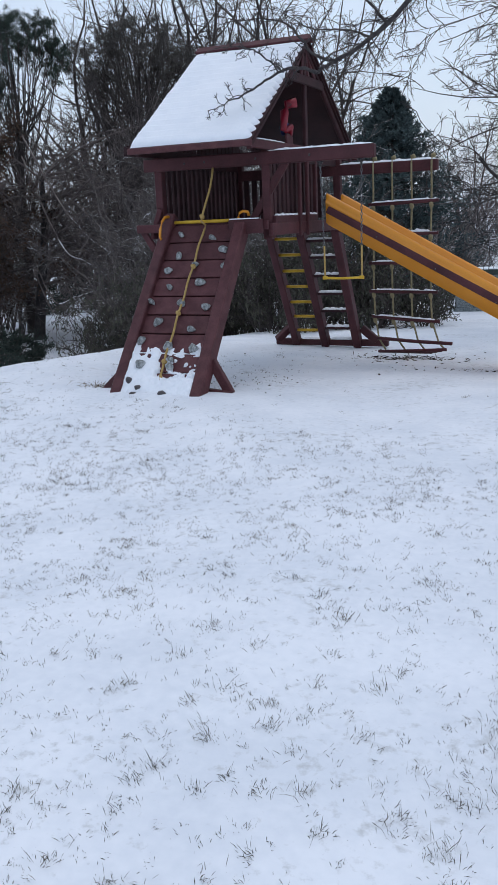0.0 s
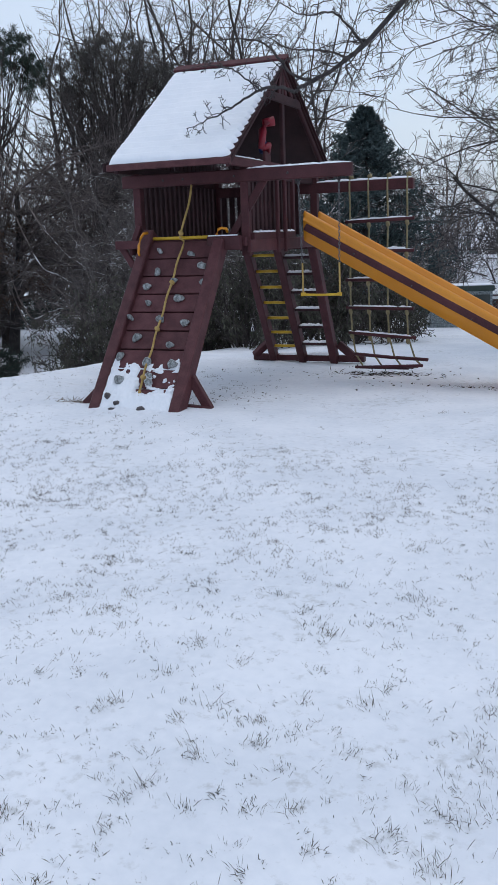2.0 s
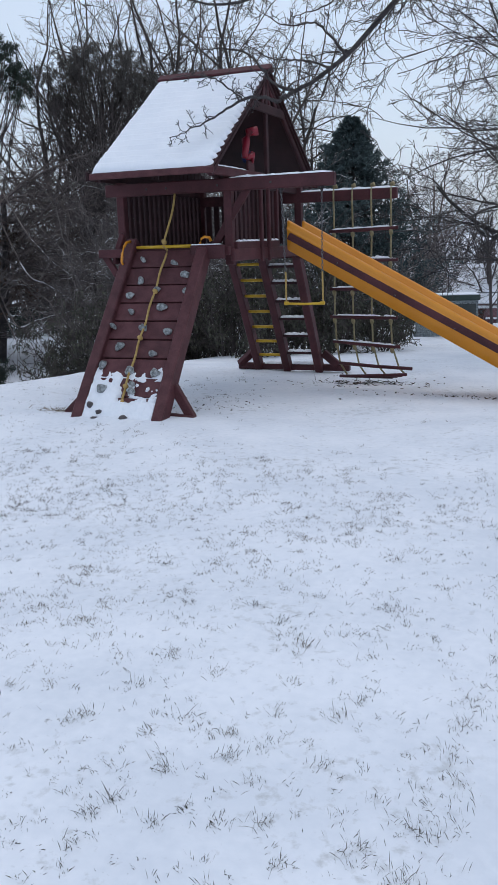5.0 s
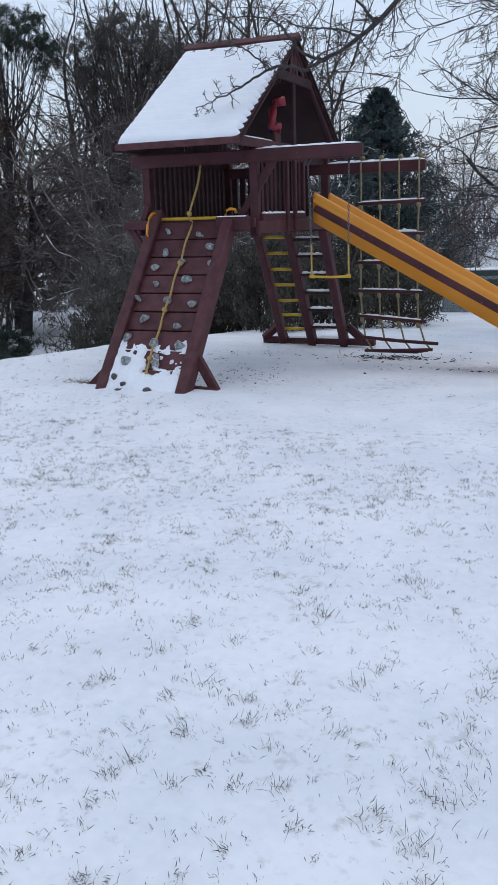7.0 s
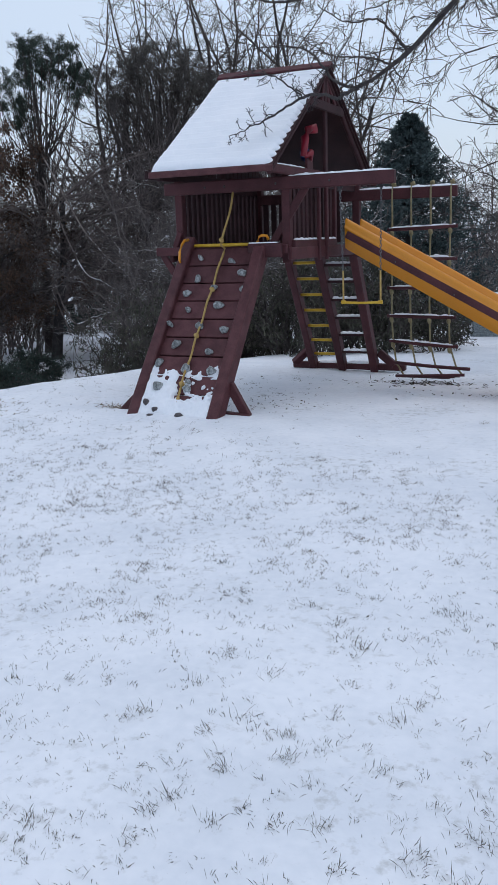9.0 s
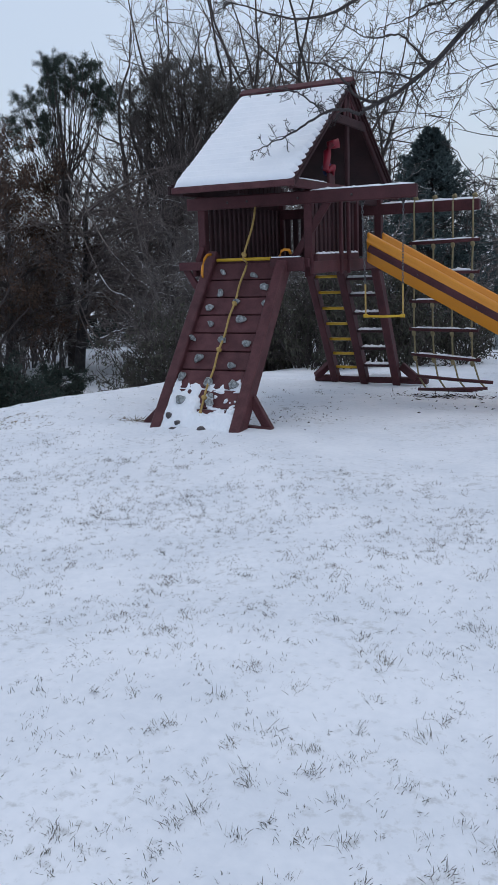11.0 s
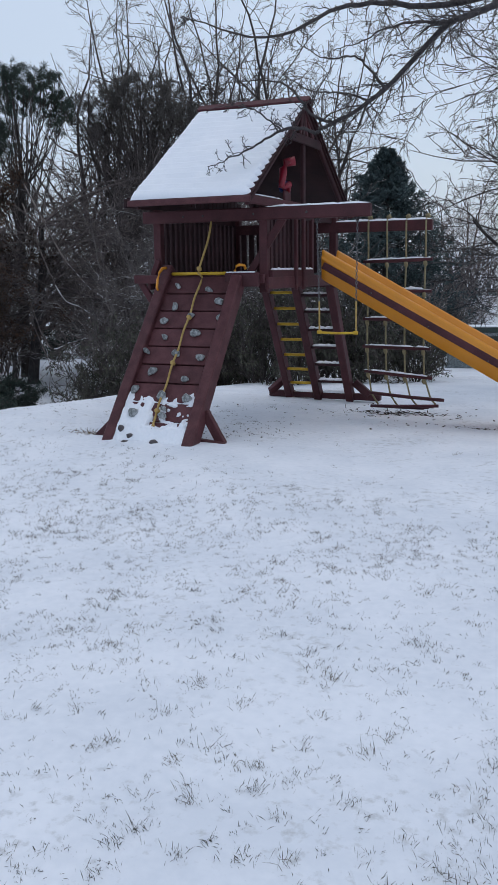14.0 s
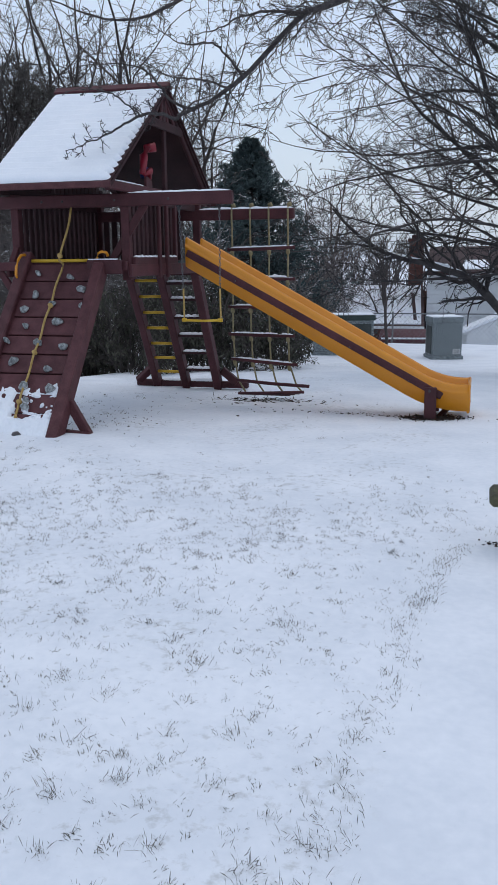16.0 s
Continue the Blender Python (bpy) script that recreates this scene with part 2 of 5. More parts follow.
gx, gy = axis_steps(-1500, 1500, -4.5, 4.5, 0.085, 1.12), axis_steps(-1500, 3000, -7.2, 3.6, 0.085, 1.12)
GX, GY = np.meshgrid(gx, gy)
GZ = ground_z(GX, GY)


def snow_lump(a, b):
    """Small unevenness of the snow near the playset, with trodden lumps on the crest."""
    if abs(a) > 9 or abs(b) > 11:
        return 0.0
    v = noise.noise((a * 2.3, b * 2.3, 0)) * 0.012 + noise.noise((a * 7, b * 7, 3)) * 0.007 + noise.noise((a * 17, b * 17, 5)) * 0.006 * (a < 2.9)
    c = math.exp(-(((a + 2.9) / 1.6) ** 2 + ((b + 0.9) / 0.9) ** 2))
    return v + c * (0.045 * noise.noise((a * 4.5, b * 4.5, 11)) + 0.02 * noise.noise((a * 11, b * 11, 12))) if c > 0.02 else v


lump = np.array([snow_lump(a, b) for a, b in zip(GX.ravel(), GY.ravel())])
GZ = GZ + lump.reshape(GZ.shape)
# snow banked against the foot of the climbing wall
GZ = GZ + 0.05 * np.exp(-(((GX + 0.93) / 0.42) ** 2 + ((GY + 1.16) / 0.2) ** 2))
ny, nx = GX.shape
ii, jj = np.meshgrid(np.arange(ny - 1), np.arange(nx - 1), indexing="ij")
gb = (ii * nx + jj).ravel()
gm = quads_mesh("ground", [(np.stack([GX, GY, GZ], -1).reshape(-1, 3), np.stack([gb, gb + 1, gb + nx + 1, gb + nx], -1), 0)], [], True)
LAWN = mat("lawn_snow", (0.72, 0.755, 0.81), (0.82, 0.845, 0.89), 1.6, 0.8, 0.5, 22, spec=0.15)


def thin_spots(m):
    """Small spots where grass shows through thin snow, everywhere but on the path."""
    n, l = m.node_tree.nodes, m.node_tree.links
    b = n["Principled BSDF"]
    src = b.inputs["Base Color"].links[0].from_socket
    tc = n.new("ShaderNodeTexCoord")
    big, small = n.new("ShaderNodeTexNoise"), n.new("ShaderNodeTexNoise")
    big.inputs["Scale"].default_value, big.inputs["Detail"].default_value = 1.1, 3.0
    small.inputs["Scale"].default_value, small.inputs["Detail"].default_value, small.inputs["Roughness"].default_value = 17.0, 6.0, 0.65
    l.new(tc.outputs["Object"], big.inputs["Vector"])
    l.new(tc.outputs["Object"], small.inputs["Vector"])
    ad = n.new("ShaderNodeMath")
    ad.operation = "MULTIPLY_ADD"
    ad.inputs[1].default_value = 0.45
    l.new(big.outputs["Fac"], ad.inputs[0])
    l.new(small.outputs["Fac"], ad.inputs[2])
    mr = n.new("ShaderNodeMapRange")
    mr.inputs["From Min"].default_value, mr.inputs["From Max"].default_value = 0.80, 0.96
    mr.inputs["To Max"].default_value = 0.55
    l.new(ad.outputs[0], mr.inputs[0])
    sx = n.new("ShaderNodeSeparateXYZ")
    l.new(tc.outputs["Object"], sx.inputs[0])
    mask = n.new("ShaderNodeMapRange")
    mask.inputs["From Min"].default_value, mask.inputs["From Max"].default_value = 3.05, 2.8
    l.new(sx.outputs["X"], mask.inputs[0])
    mu = n.new("ShaderNodeMath")
    mu.operation = "MULTIPLY"
    l.new(mr.outputs[0], mu.inputs[0])
    l.new(mask.outputs[0], mu.inputs[1])
    mx = n.new("ShaderNodeMix")
    mx.data_type = "RGBA"
    l.new(mu.outputs[0], mx.inputs[0])
    l.new(src, mx.inputs[6])
    mx.inputs[7].default_value = (0.42, 0.43, 0.43, 1)
    l.new(mx.outputs[2], b.inputs["Base Color"])


thin_spots(LAWN)
gm.materials.append(LAWN)
ground = tagged(new("ground", gm), "snow-covered lawn sloping off to lower ground", "ground", kind="structure")


def on_ground(x, y, dz=0.0):
    return (x, y, float(ground_z(x, y)) + dz)


# ---- the playset: tower, roof, legs, climbing wall, ladders ----
playset = thing("playset", "dark red stained wooden playset tower with snowy gable roof", "playset")
XL, XR, YF, YB, DECK = -1.40, -0.13, 0.0, 2.07, 1.46
PS = 0.085
# corner posts
for x, y, top in ((XL + PS / 2, YF + 0.05, 2.16), (XR - PS / 2, YF + 0.05, 2.16), (XL + PS / 2, YB, 2.2), (XR + 0.02, YB, 2.2)):
    part("post", bar((x, y, DECK - 0.14), (x, y, top), PS, PS), STAIN, playset)
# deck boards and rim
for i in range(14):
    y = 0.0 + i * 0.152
    part("deck_board", block(XR - XL - 0.02, 0.14, 0.03, 0.004, ((XL + XR) / 2, y + 0.07, DECK)), STAIN_SHADED, playset)
part("rim_beam", bar((-1.575, -0.10, 1.462), (-0.115, -0.10, 1.462), 0.085, 0.045, (0, 0, 1)), STAIN, playset)
part("rim_beam", bar((XL - 0.05, YB + 0.07, 1.40), (XR + 0.05, YB + 0.07, 1.40), 0.12, 0.045, (0, 0, 1)), STAIN, playset)
part("rim_beam", bar((XR + 0.024, -0.07, 1.415), (XR + 0.024, YB + 0.04, 1.415), 0.12, 0.04, (0, 0, 1)), STAIN, playset)
part("rim_beam", bar((XL - 0.024, -0.07, 1.415), (XL - 0.024, YB + 0.04, 1.415), 0.12, 0.04, (0, 0, 1)), STAIN, playset)
part("rail", bar((XR + 0.015, 0.05, 1.505), (XR + 0.015, 1.30, 1.505), 0.075, 0.05, (0, 0, 1)), STAIN, playset)
# braces on the front
part("brace", bar((-0.34, 0.045, 1.50), (0.03, 0.045, 2.04), 0.075, 0.045, (1, 0, -0.7)), STAIN, playset)
part("brace", bar((-1.53, -0.06, 1.44), (-1.40, -0.06, 1.24), 0.07, 0.04, (1, 0, 0.5)), STAIN, playset)
part("brace", bar((-1.40, -0.02, 1.50), (-1.33, -0.02, 1.66), 0.06, 0.04, (1, 0, 0)), STAIN, playset)
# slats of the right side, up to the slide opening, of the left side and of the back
slat = part("slat", block(0.03, 0.066, 0.58, 0.004), STAIN_SHADED, playset)
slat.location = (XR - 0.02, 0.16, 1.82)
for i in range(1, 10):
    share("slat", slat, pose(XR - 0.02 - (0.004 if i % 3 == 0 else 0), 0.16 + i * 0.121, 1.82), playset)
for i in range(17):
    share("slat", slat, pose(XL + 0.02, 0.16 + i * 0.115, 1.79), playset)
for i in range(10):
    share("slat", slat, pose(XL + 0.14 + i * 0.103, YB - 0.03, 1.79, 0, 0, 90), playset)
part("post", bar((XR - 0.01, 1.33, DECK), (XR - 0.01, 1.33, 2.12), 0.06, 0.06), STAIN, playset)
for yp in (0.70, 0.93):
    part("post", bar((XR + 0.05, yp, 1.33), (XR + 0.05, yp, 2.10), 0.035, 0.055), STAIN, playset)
part("top_rail", bar((XR - 0.01, 0.0, 2.11), (XR - 0.01, YB, 2.11), 0.085, 0.045, (0, 0, 1)), STAIN_SHADED, playset)
part("top_rail", bar((XL + 0.01, 0.0, 2.11), (XL + 0.01, YB, 2.11), 0.085, 0.045, (0, 0, 1)), STAIN_SHADED, playset)
# the two swing beams
part("beam", bar((-1.495, 0.0, 2.082), (0.921, 0.0, 2.082), 0.122, 0.085, (0, 0, 1), 0.01), STAIN, playset)
part("beam", bar((XL - 0.06, YB, 2.022), (1.068, YB, 2.022), 0.122, 0.093, (0, 0, 1), 0.01), STAIN, playset)
for x in (-1.02, -0.80, -0.25, 0.30):
    part("bolt", tube([(x, -0.044, 2.08), (x, -0.052, 2.08)], [0.012, 0.010], 8), BOLT, playset)

# roof: lapped boards on both slopes
RX0, RX1, RY0, RYR, RYB = -1.325, -0.055, -0.576, 1.035, 2.646
ZE, ZR = 2.197, 3.268
NB = 17
run = (Vector((0, RYR, ZR)) - Vector((0, RY0, ZE)))
slope = math.degrees(math.atan2(run.z, run.y))
lap = run.length / NB
board = part("roof_board", block(RX1 - RX0, lap * 1.25, 0.018, 0.003), STAIN_SHADED, playset)
for side in (1, -1):
    for i in range(NB):
        f = (i + 0.5) / NB
        y = RY0 + (RYR - RY0) * f
        z = ZE + (ZR - ZE) * f + 0.012
        y = y if side > 0 else 2 * RYR - y
        m = pose((RX0 + RX1) / 2, y, z, side * (slope - 3.2), 0, 0)
        if side > 0 and i == 0:
            board.matrix_basis = m
        else:
            share("roof_board", board, m, playset)
part("ridge_board", bar((RX0 - 0.012, RYR - 0.03, ZR + 0.028), (RX1 + 0.014, RYR - 0.03, ZR + 0.028), 0.10, 0.026, (0, 0.8, 0.6)), STAIN, playset)
part("ridge_board", bar((RX0 - 0.012, RYR + 0.045, ZR + 0.024), (RX1 + 0.014, RYR + 0.045, ZR + 0.024), 0.10, 0.026, (0, 0.8, -0.6)), STAIN, playset)
part("fascia", bar((RX0 - 0.01, RY0 - 0.015, ZE - 0.012), (RX1 + 0.01, RY0 - 0.015, ZE - 0.012), 0.058, 0.03, (0, 0, 1)), STAIN_WORN, playset)
part("fascia", bar((RX0 - 0.01, RYB + 0.015, ZE - 0.012), (RX1 + 0.01, RYB + 0.015, ZE - 0.012), 0.058, 0.03, (0, 0, 1)), STAIN_WORN, playset)
for xr in (RX0 + 0.05, RX1 - 0.06):
    for side in (1, -1):
        y0 = RY0 + 0.05 if side > 0 else RYB - 0.05
        part("rafter", bar((xr, y0, ZE - 0.035), (xr, RYR, ZR - 0.045), 0.04, 0.075, (1, 0, 0)), STAIN_SHADED, playset)
# plain lining under the roof boards, coloured dark for the shade there
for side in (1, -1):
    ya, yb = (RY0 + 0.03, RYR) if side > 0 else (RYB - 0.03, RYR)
    part("roof_lining", bar(((RX0 + RX1) / 2, ya, ZE - 0.012), ((RX0 + RX1) / 2, yb, ZR - 0.035), RX1 - RX0 - 0.03, 0.01, (1, 0, 0), 0.0), STAIN_SHADED, playset, "plain underside of the roof, shade put into its colour")
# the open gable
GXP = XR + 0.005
part("gable_post", bar((GXP, RYR, 2.12), (GXP, RYR, ZR - 0.06), 0.04, 0.075), STAIN_SHADED, playset)
part("gable_tie", bar((GXP + 0.03, 0.52, 2.885), (GXP + 0.03, 1.55, 2.885), 0.09, 0.025, (0, 0, 1)), STAIN_SHADED, playset)
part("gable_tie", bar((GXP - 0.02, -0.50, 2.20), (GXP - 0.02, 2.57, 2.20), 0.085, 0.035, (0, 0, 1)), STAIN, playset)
part("gable_tie", bar((XL - 0.02, -0.50, 2.20), (XL - 0.02, 2.57, 2.20), 0.085, 0.035, (0, 0, 1)), STAIN_SHADED, playset)
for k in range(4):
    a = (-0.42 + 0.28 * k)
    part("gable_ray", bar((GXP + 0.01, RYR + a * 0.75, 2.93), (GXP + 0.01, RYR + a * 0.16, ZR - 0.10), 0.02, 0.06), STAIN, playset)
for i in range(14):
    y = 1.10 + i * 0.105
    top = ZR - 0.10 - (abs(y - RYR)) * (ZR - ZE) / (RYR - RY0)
    part("gable_board", bar((XL - 0.02, y, 2.22), (XL - 0.02, y, max(top, 2.26)), 0.02, 0.10), STAIN_SHADED, playset)
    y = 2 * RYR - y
    part("gable_board", bar((XL - 0.02, y, 2.22), (XL - 0.02, y, max(top, 2.26)), 0.02, 0.10), STAIN_SHADED, playset)

# front legs and climbing wall
FY, FZ = -1.25, 0.0
def wall_at(s, lift=0.0):
    """A point of the climbing wall's middle plane, s from foot to top."""
    return Vector((0, FY + (-0.10 - FY) * s, FZ + (1.53 - FZ) * s)) + lift * Vector((0, -0.80, 0.60))


LEGX = ((-1.222, -1.165), (-0.385, -0.37))
for xb, xt in LEGX:
    a, b = wall_at(-0.05), wall_at(1.025 if xb < -1 else 0.955)
    part("front_leg", bar((xb, a.y, a.z), (xt, b.y, b.z), 0.112, 0.150, (1, 0, 0), 0.012), STAIN_WORN, playset)
wall = part("rock_wall_backing", bar((-0.79, wall_at(0.02, -0.035).y, wall_at(0.02, -0.035).z), (-0.765, wall_at(0.97, -0.035).y, wall_at(0.97, -0.035).z), 0.72, 0.01), STAIN_SHADED, playset)
NW = 9
for i in range(NW):
    a, b = wall_at((i + 0.035) / NW * 0.965, 0.0), wall_at((i + 0.965) / NW * 0.965, 0.0)
    xm = -0.79 + 0.025 * i / NW
    part("wall_board", bar((xm, a.y, a.z), (xm, b.y, b.z), 0.755, 0.032, (1, 0, 0), 0.005), STAIN_WORN, playset)
# braces at the feet
part("foot_brace", bar((-0.345, -1.02, 0.27), (-0.17, -1.02, -0.03), 0.085, 0.06, (1, 0, 0.8)), STAIN_WORN, playset)
part("foot_brace", bar((-0.38, -1.07, 0.0), (-0.12, -1.07, -0.02), 0.05, 0.07, (0, 0, 1)), STAIN_WORN, playset)
part("foot_brace", bar((-1.24, -1.12, 0.15), (-1.42, -1.12, -0.01), 0.10, 0.06, (1, 0, 0.8)), STAIN_WORN, playset)
part("foot_brace", bar((-1.25, -1.08, 0.02), (-1.48, -1.08, -0.01), 0.05, 0.07, (0, 0, 1)), STAIN_WORN, playset)
part("top_bar", tube([(-1.175, -0.14, 1.515), (-0.50, -0.14, 1.515)], [0.017, 0.017], 10), YELLOW_BAR, playset, "yellow metal crossbar", True)
part("header_block", block(0.35, 0.06, 0.135, 0.008, (-0.325, -0.165, 1.452)), STAIN, playset)
part("header_snow", block(0.30, 0.045, 0.012, 0.004, (-0.34, -0.165, 1.525)), SNOW, playset, "thin snow on the header block")


def grip(x, lean):
    pts = [(x, -0.19, 1.575), (x - 0.01, -0.25, 1.57), (x - 0.02, -0.29, 1.53), (x - 0.028, -0.325, 1.46), (x - 0.03, -0.335, 1.385), (x - 0.03, -0.31, 1.345)]
    return tube(pts, [0.016, 0.014, 0.0135, 0.0135, 0.014, 0.016], 8)


part("grip_handle", grip(-1.155, 0), YELLOW, playset, "yellow plastic grab handle", True)
part("grip_handle", tube([(-0.425, -0.12, 1.45), (-0.422, -0.12, 1.54), (-0.405, -0.12, 1.583), (-0.37, -0.12, 1.597), (-0.33, -0.10, 1.590), (-0.325, -0.08, 1.555)], [0.014, 0.014, 0.0135, 0.0135, 0.014, 0.016], 8), YELLOW, playset, "yellow plastic grab handle", True)


def hold_mesh(rng, w, h):
    bm = bmesh.new()
    bmesh.ops.create_icosphere(bm, subdivisions=2, radius=1)
    sx, sk = rng.uniform(0.85, 1.15), rng.uniform(-0.35, 0.35)
    for v in bm.verts:
        n = noise.noise(v.co * 1.4 + Vector((rng.random() * 0 + w * 90, h * 70, 0))) * 0.35
        v.co = Vector((v.co.x * w / 2 * (1 + n) + sk * v.co.y * w * 0.5, v.co.y * h / 2 * (1 + n) * (1 - 0.3 * v.co.x), max(v.co.z, -0.2) * 0.045 * (1 + n)))
    return bm


hr = random.Random(4)
TILT = math.degrees(math.atan2(1.53, 1.15))
HOLDS = [(-1.05, .90, .075, .05), (-0.70, .875, .09, .05), (-1.02, .765, .075, .085), (-0.555, .80, .10, .085), (-0.82, .71, .08, .055), (-0.51, .70, .075, .07),
         (-1.10, .675, .09, .07), (-1.04, .575, .06, .07), (-0.72, .60, .125, .085), (-1.20, .485, .09, .055), (-0.87, .475, .10, .08), (-0.60, .455, .10, .075),
         (-1.07, .365, .115, .085), (-0.70, .325, .09, .065), (-1.205, .255, .09, .10), (-0.90, .225, .10, .11), (-0.63, .215, .11, .09), (-1.14, .115, .11, .10),
         (-0.82, .105, .09, .07), (-1.215, .02, .075, .075), (-1.13, -.06, .10, .07), (-0.83, -.05, .11, .07), (-0.83, .145, .07, .05), (-1.10, -.02, .07, .05)]
for x, s, w, h in HOLDS:
    p = wall_at(0.03 + s * 0.965, 0.03 if s > 0.2 else 0.05)
    o = part("climbing_hold", hold_mesh(hr, w * 0.92, h * 0.92), HOLD if s > 0.08 else HOLD_DARK, playset, "grey moulded climbing hold" if s > 0.08 else "dark climbing hold half in snow", True)
    o.matrix_basis = pose(x + 0.055 + 0.05 * (1 - s), p.y, p.z, TILT, 0, 0) @ pose(0, 0, 0, 0, 0, hr.uniform(-40, 40))

# back legs with rungs and steps
BYT, BZT, BYB, BZB = 2.10, 1.44, 3.02, -0.15
def back_at(s, x):
    return (x, BYB + (BYT - BYB) * s, BZB + (BZT - BZB) * s)


for x0, w in ((-1.025, 0.095), (-0.615, 0.10), (-0.17, 0.10)):
    part("back_leg", bar(back_at(-0.02, x0), back_at(1.02, x0), w, 0.135, (1, 0, 0), 0.012), STAIN, playset)
part("base_beam", bar((-1.33, 3.04, -0.13), (0.24, 3.04, -0.135), 0.085, 0.10, (0, 0, 1), 0.012), STAIN, playset)
for x, d in ((-1.10, -1), (-0.10, 1)):
    part("foot_brace", bar((x, 2.97, 0.07), (x + d * 0.20, 2.98, -0.10), 0.10, 0.07, (1, 0, 0.8)), STAIN, playset)
for s in [0.887, 0.761, 0.632, 0.503, 0.371, 0.245, 0.121]:
    part("rung", tube([back_at(s, -0.98), back_at(s, -0.66)], [0.019, 0.019], 8), YELLOW_BAR, playset, "yellow metal rung", True)
STEPS = [0.866, 0.737, 0.589, 0.442, 0.295, 0.145]
for s in STEPS:
    p = back_at(s, 0)
    part("step", bar((-0.57, p[1], p[2]), (-0.21, p[1], p[2]), 0.035, 0.10, (0, 0, 1)), STAIN_SHADED, playset)
part("rim_beam", bar((-1.10, BYT + 0.02, 1.375), (-0.08, BYT + 0.02, 1.375), 0.10, 0.05, (0, 0, 1)), STAIN, playset)

TX = GXP - 0.05
# telescope on the gable rail
part("telescope_stand", bar((TX + 0.03, 0.60, 2.13), (TX + 0.03, 0.60, 2.34), 0.03, 0.17), STAIN, playset, "wooden telescope mount")
part("telescope", merge(tube([(TX + 0.02, 0.47, 2.36), (TX + 0.03, 0.48, 2.44), (TX + 0.03, 0.50, 2.54), (TX + 0.06, 0.54, 2.62)], [0.030, 0.036, 0.044, 0.044], 12),
                        tube([(TX + 0.02, 0.54, 2.61), (TX + 0.12, 0.60, 2.63), (TX + 0.125, 0.60, 2.63), (TX + 0.09, 0.59, 2.625)], [0.038, 0.048, 0.034, 0.024], 12),
                        tube([(TX + 0.03, 0.50, 2.36), (TX + 0.06, 0.58, 2.40), (TX + 0.03, 0.64, 2.33)], [0.024, 0.034, 0.024], 10)), RED, playset, "red plastic periscope", True)
part("steering_toy", tube([(TX - 0.04, 0.70, 2.36), (TX - 0.06, 0.74, 2.42)], [0.05, 0.06], 12), BLUE, playset, "blue plastic toy part", True)


# ---- snow lying on the playset ----
def roof_snow():
    nx_, ns = 90, NB * 8
    V, F = [], []
    for j in range(ns + 1):
        s = j / ns
        row = (s * NB) % 1.0
        lobe = 0.027 * math.sqrt(max(0, 1 - (2 * row - 1) ** 2))
        for i in range(nx_ + 1):
            u = i / nx_
            x1 = RX1 - 0.062 + lobe * 2.0 + 0.012 * noise.noise((0, s * NB, 5))
            x = RX0 + 0.012 + (x1 - RX0 - 0.012) * u
            y, z = RY0 + (RYR - 0.06 - RY0) * s, ZE + (ZR - 0.05 - ZE) * s
            edge = min(1, (1 - u) * 30, u * 40) if 0 < u < 1 else 0
            edge = math.sqrt(max(edge, 0)) * min(1, math.sqrt(j / 3 + 0.02)) * min(1, math.sqrt((ns - j) / 4 + 0.02))
            h = 0.014 + edge * (0.034 + 0.010 * noise.noise((x * 2, s * 5, 1)) + 0.006 * noise.noise((x * 9, s * 20, 2)) + 0.016 * row)
            V.append((x, y - 0.56 * h, z + 0.82 * h + 0.006))
    for j in range(ns):
        for i in range(nx_):
            a = j * (nx_ + 1) + i
            F.append((a, a + 1, a + nx_ + 2, a + nx_ + 1))
    return np.array(V), np.array(F)


rv, rf = roof_snow()
tagged(new("roof_snow", quads_mesh("roof_snow", [(rv, rf, 0)], [SNOW], True)), "even white snow lying on the playset roof", "snow", kind="stuff")


def snow_strip(name, p, q, w, h, label, seed=0, k=40, broken=0.0):
    """A lumpy ridge of snow lying along the line p to q."""
    p, q = np.array(p, float), np.array(q, float)
    d = (q - p) / np.linalg.norm(q - p)
    n = np.array([-d[1], d[0], 0])
    n /= np.linalg.norm(n) + 1e-9
    V, F = [], []
    for i in range(k + 1):
        t = i / k
        a = 0.7 + 0.45 * noise.noise((t * 9 + seed, seed, 0)) + 0.3 * noise.noise((t * 25, seed, 4))
        a *= min(1, math.sqrt(min(t, 1 - t) * 14 + 0.01))
        if broken and noise.noise((t * 7, seed + 9, 2)) < broken - 0.5:
            a *= 0.12
        c = p + (q - p) * t
        for ang in (0, 36, 72, 108, 144, 180):
            V.append(c + n * (w / 2 * math.cos(radians(ang)) * (0.75 + 0.25 * a)) + np.array([0, 0, h * a * math.sin(radians(ang)) - 0.002]))
    for i in range(k):
        for j in range(5):
            o = i * 6 + j
            F.append((o, o + 1, o + 7, o + 6))
    return tagged(new(name, quads_mesh(name, [(np.array(V), np.array(F), 0)], [SNOW], True)), label, "snow", kind="stuff")


snow_strip("beam_snow", (-0.13, 0, 2.144), (0.915, 0, 2.144), 0.085, 0.026, "thin snow on the swing beam", 1)
snow_strip("beam_snow", (-0.10, YB, 2.084), (1.06, YB, 2.084), 0.085, 0.034, "lumpy snow on the net beam", 2)
snow_strip("gable_snow", (GXP - 0.02, -0.48, 2.243), (GXP - 0.02, 0.45, 2.243), 0.04, 0.02, "thin snow on the gable rail", 3)
for i in range(10):
    snow_strip("rail_snow", (XR + 0.012, 0.115 + i * 0.121, 1.543), (XR + 0.012, 0.205 + i * 0.121, 1.543), 0.05, 0.026, "small heap of snow on the rail between slats", 10 + i, 8)
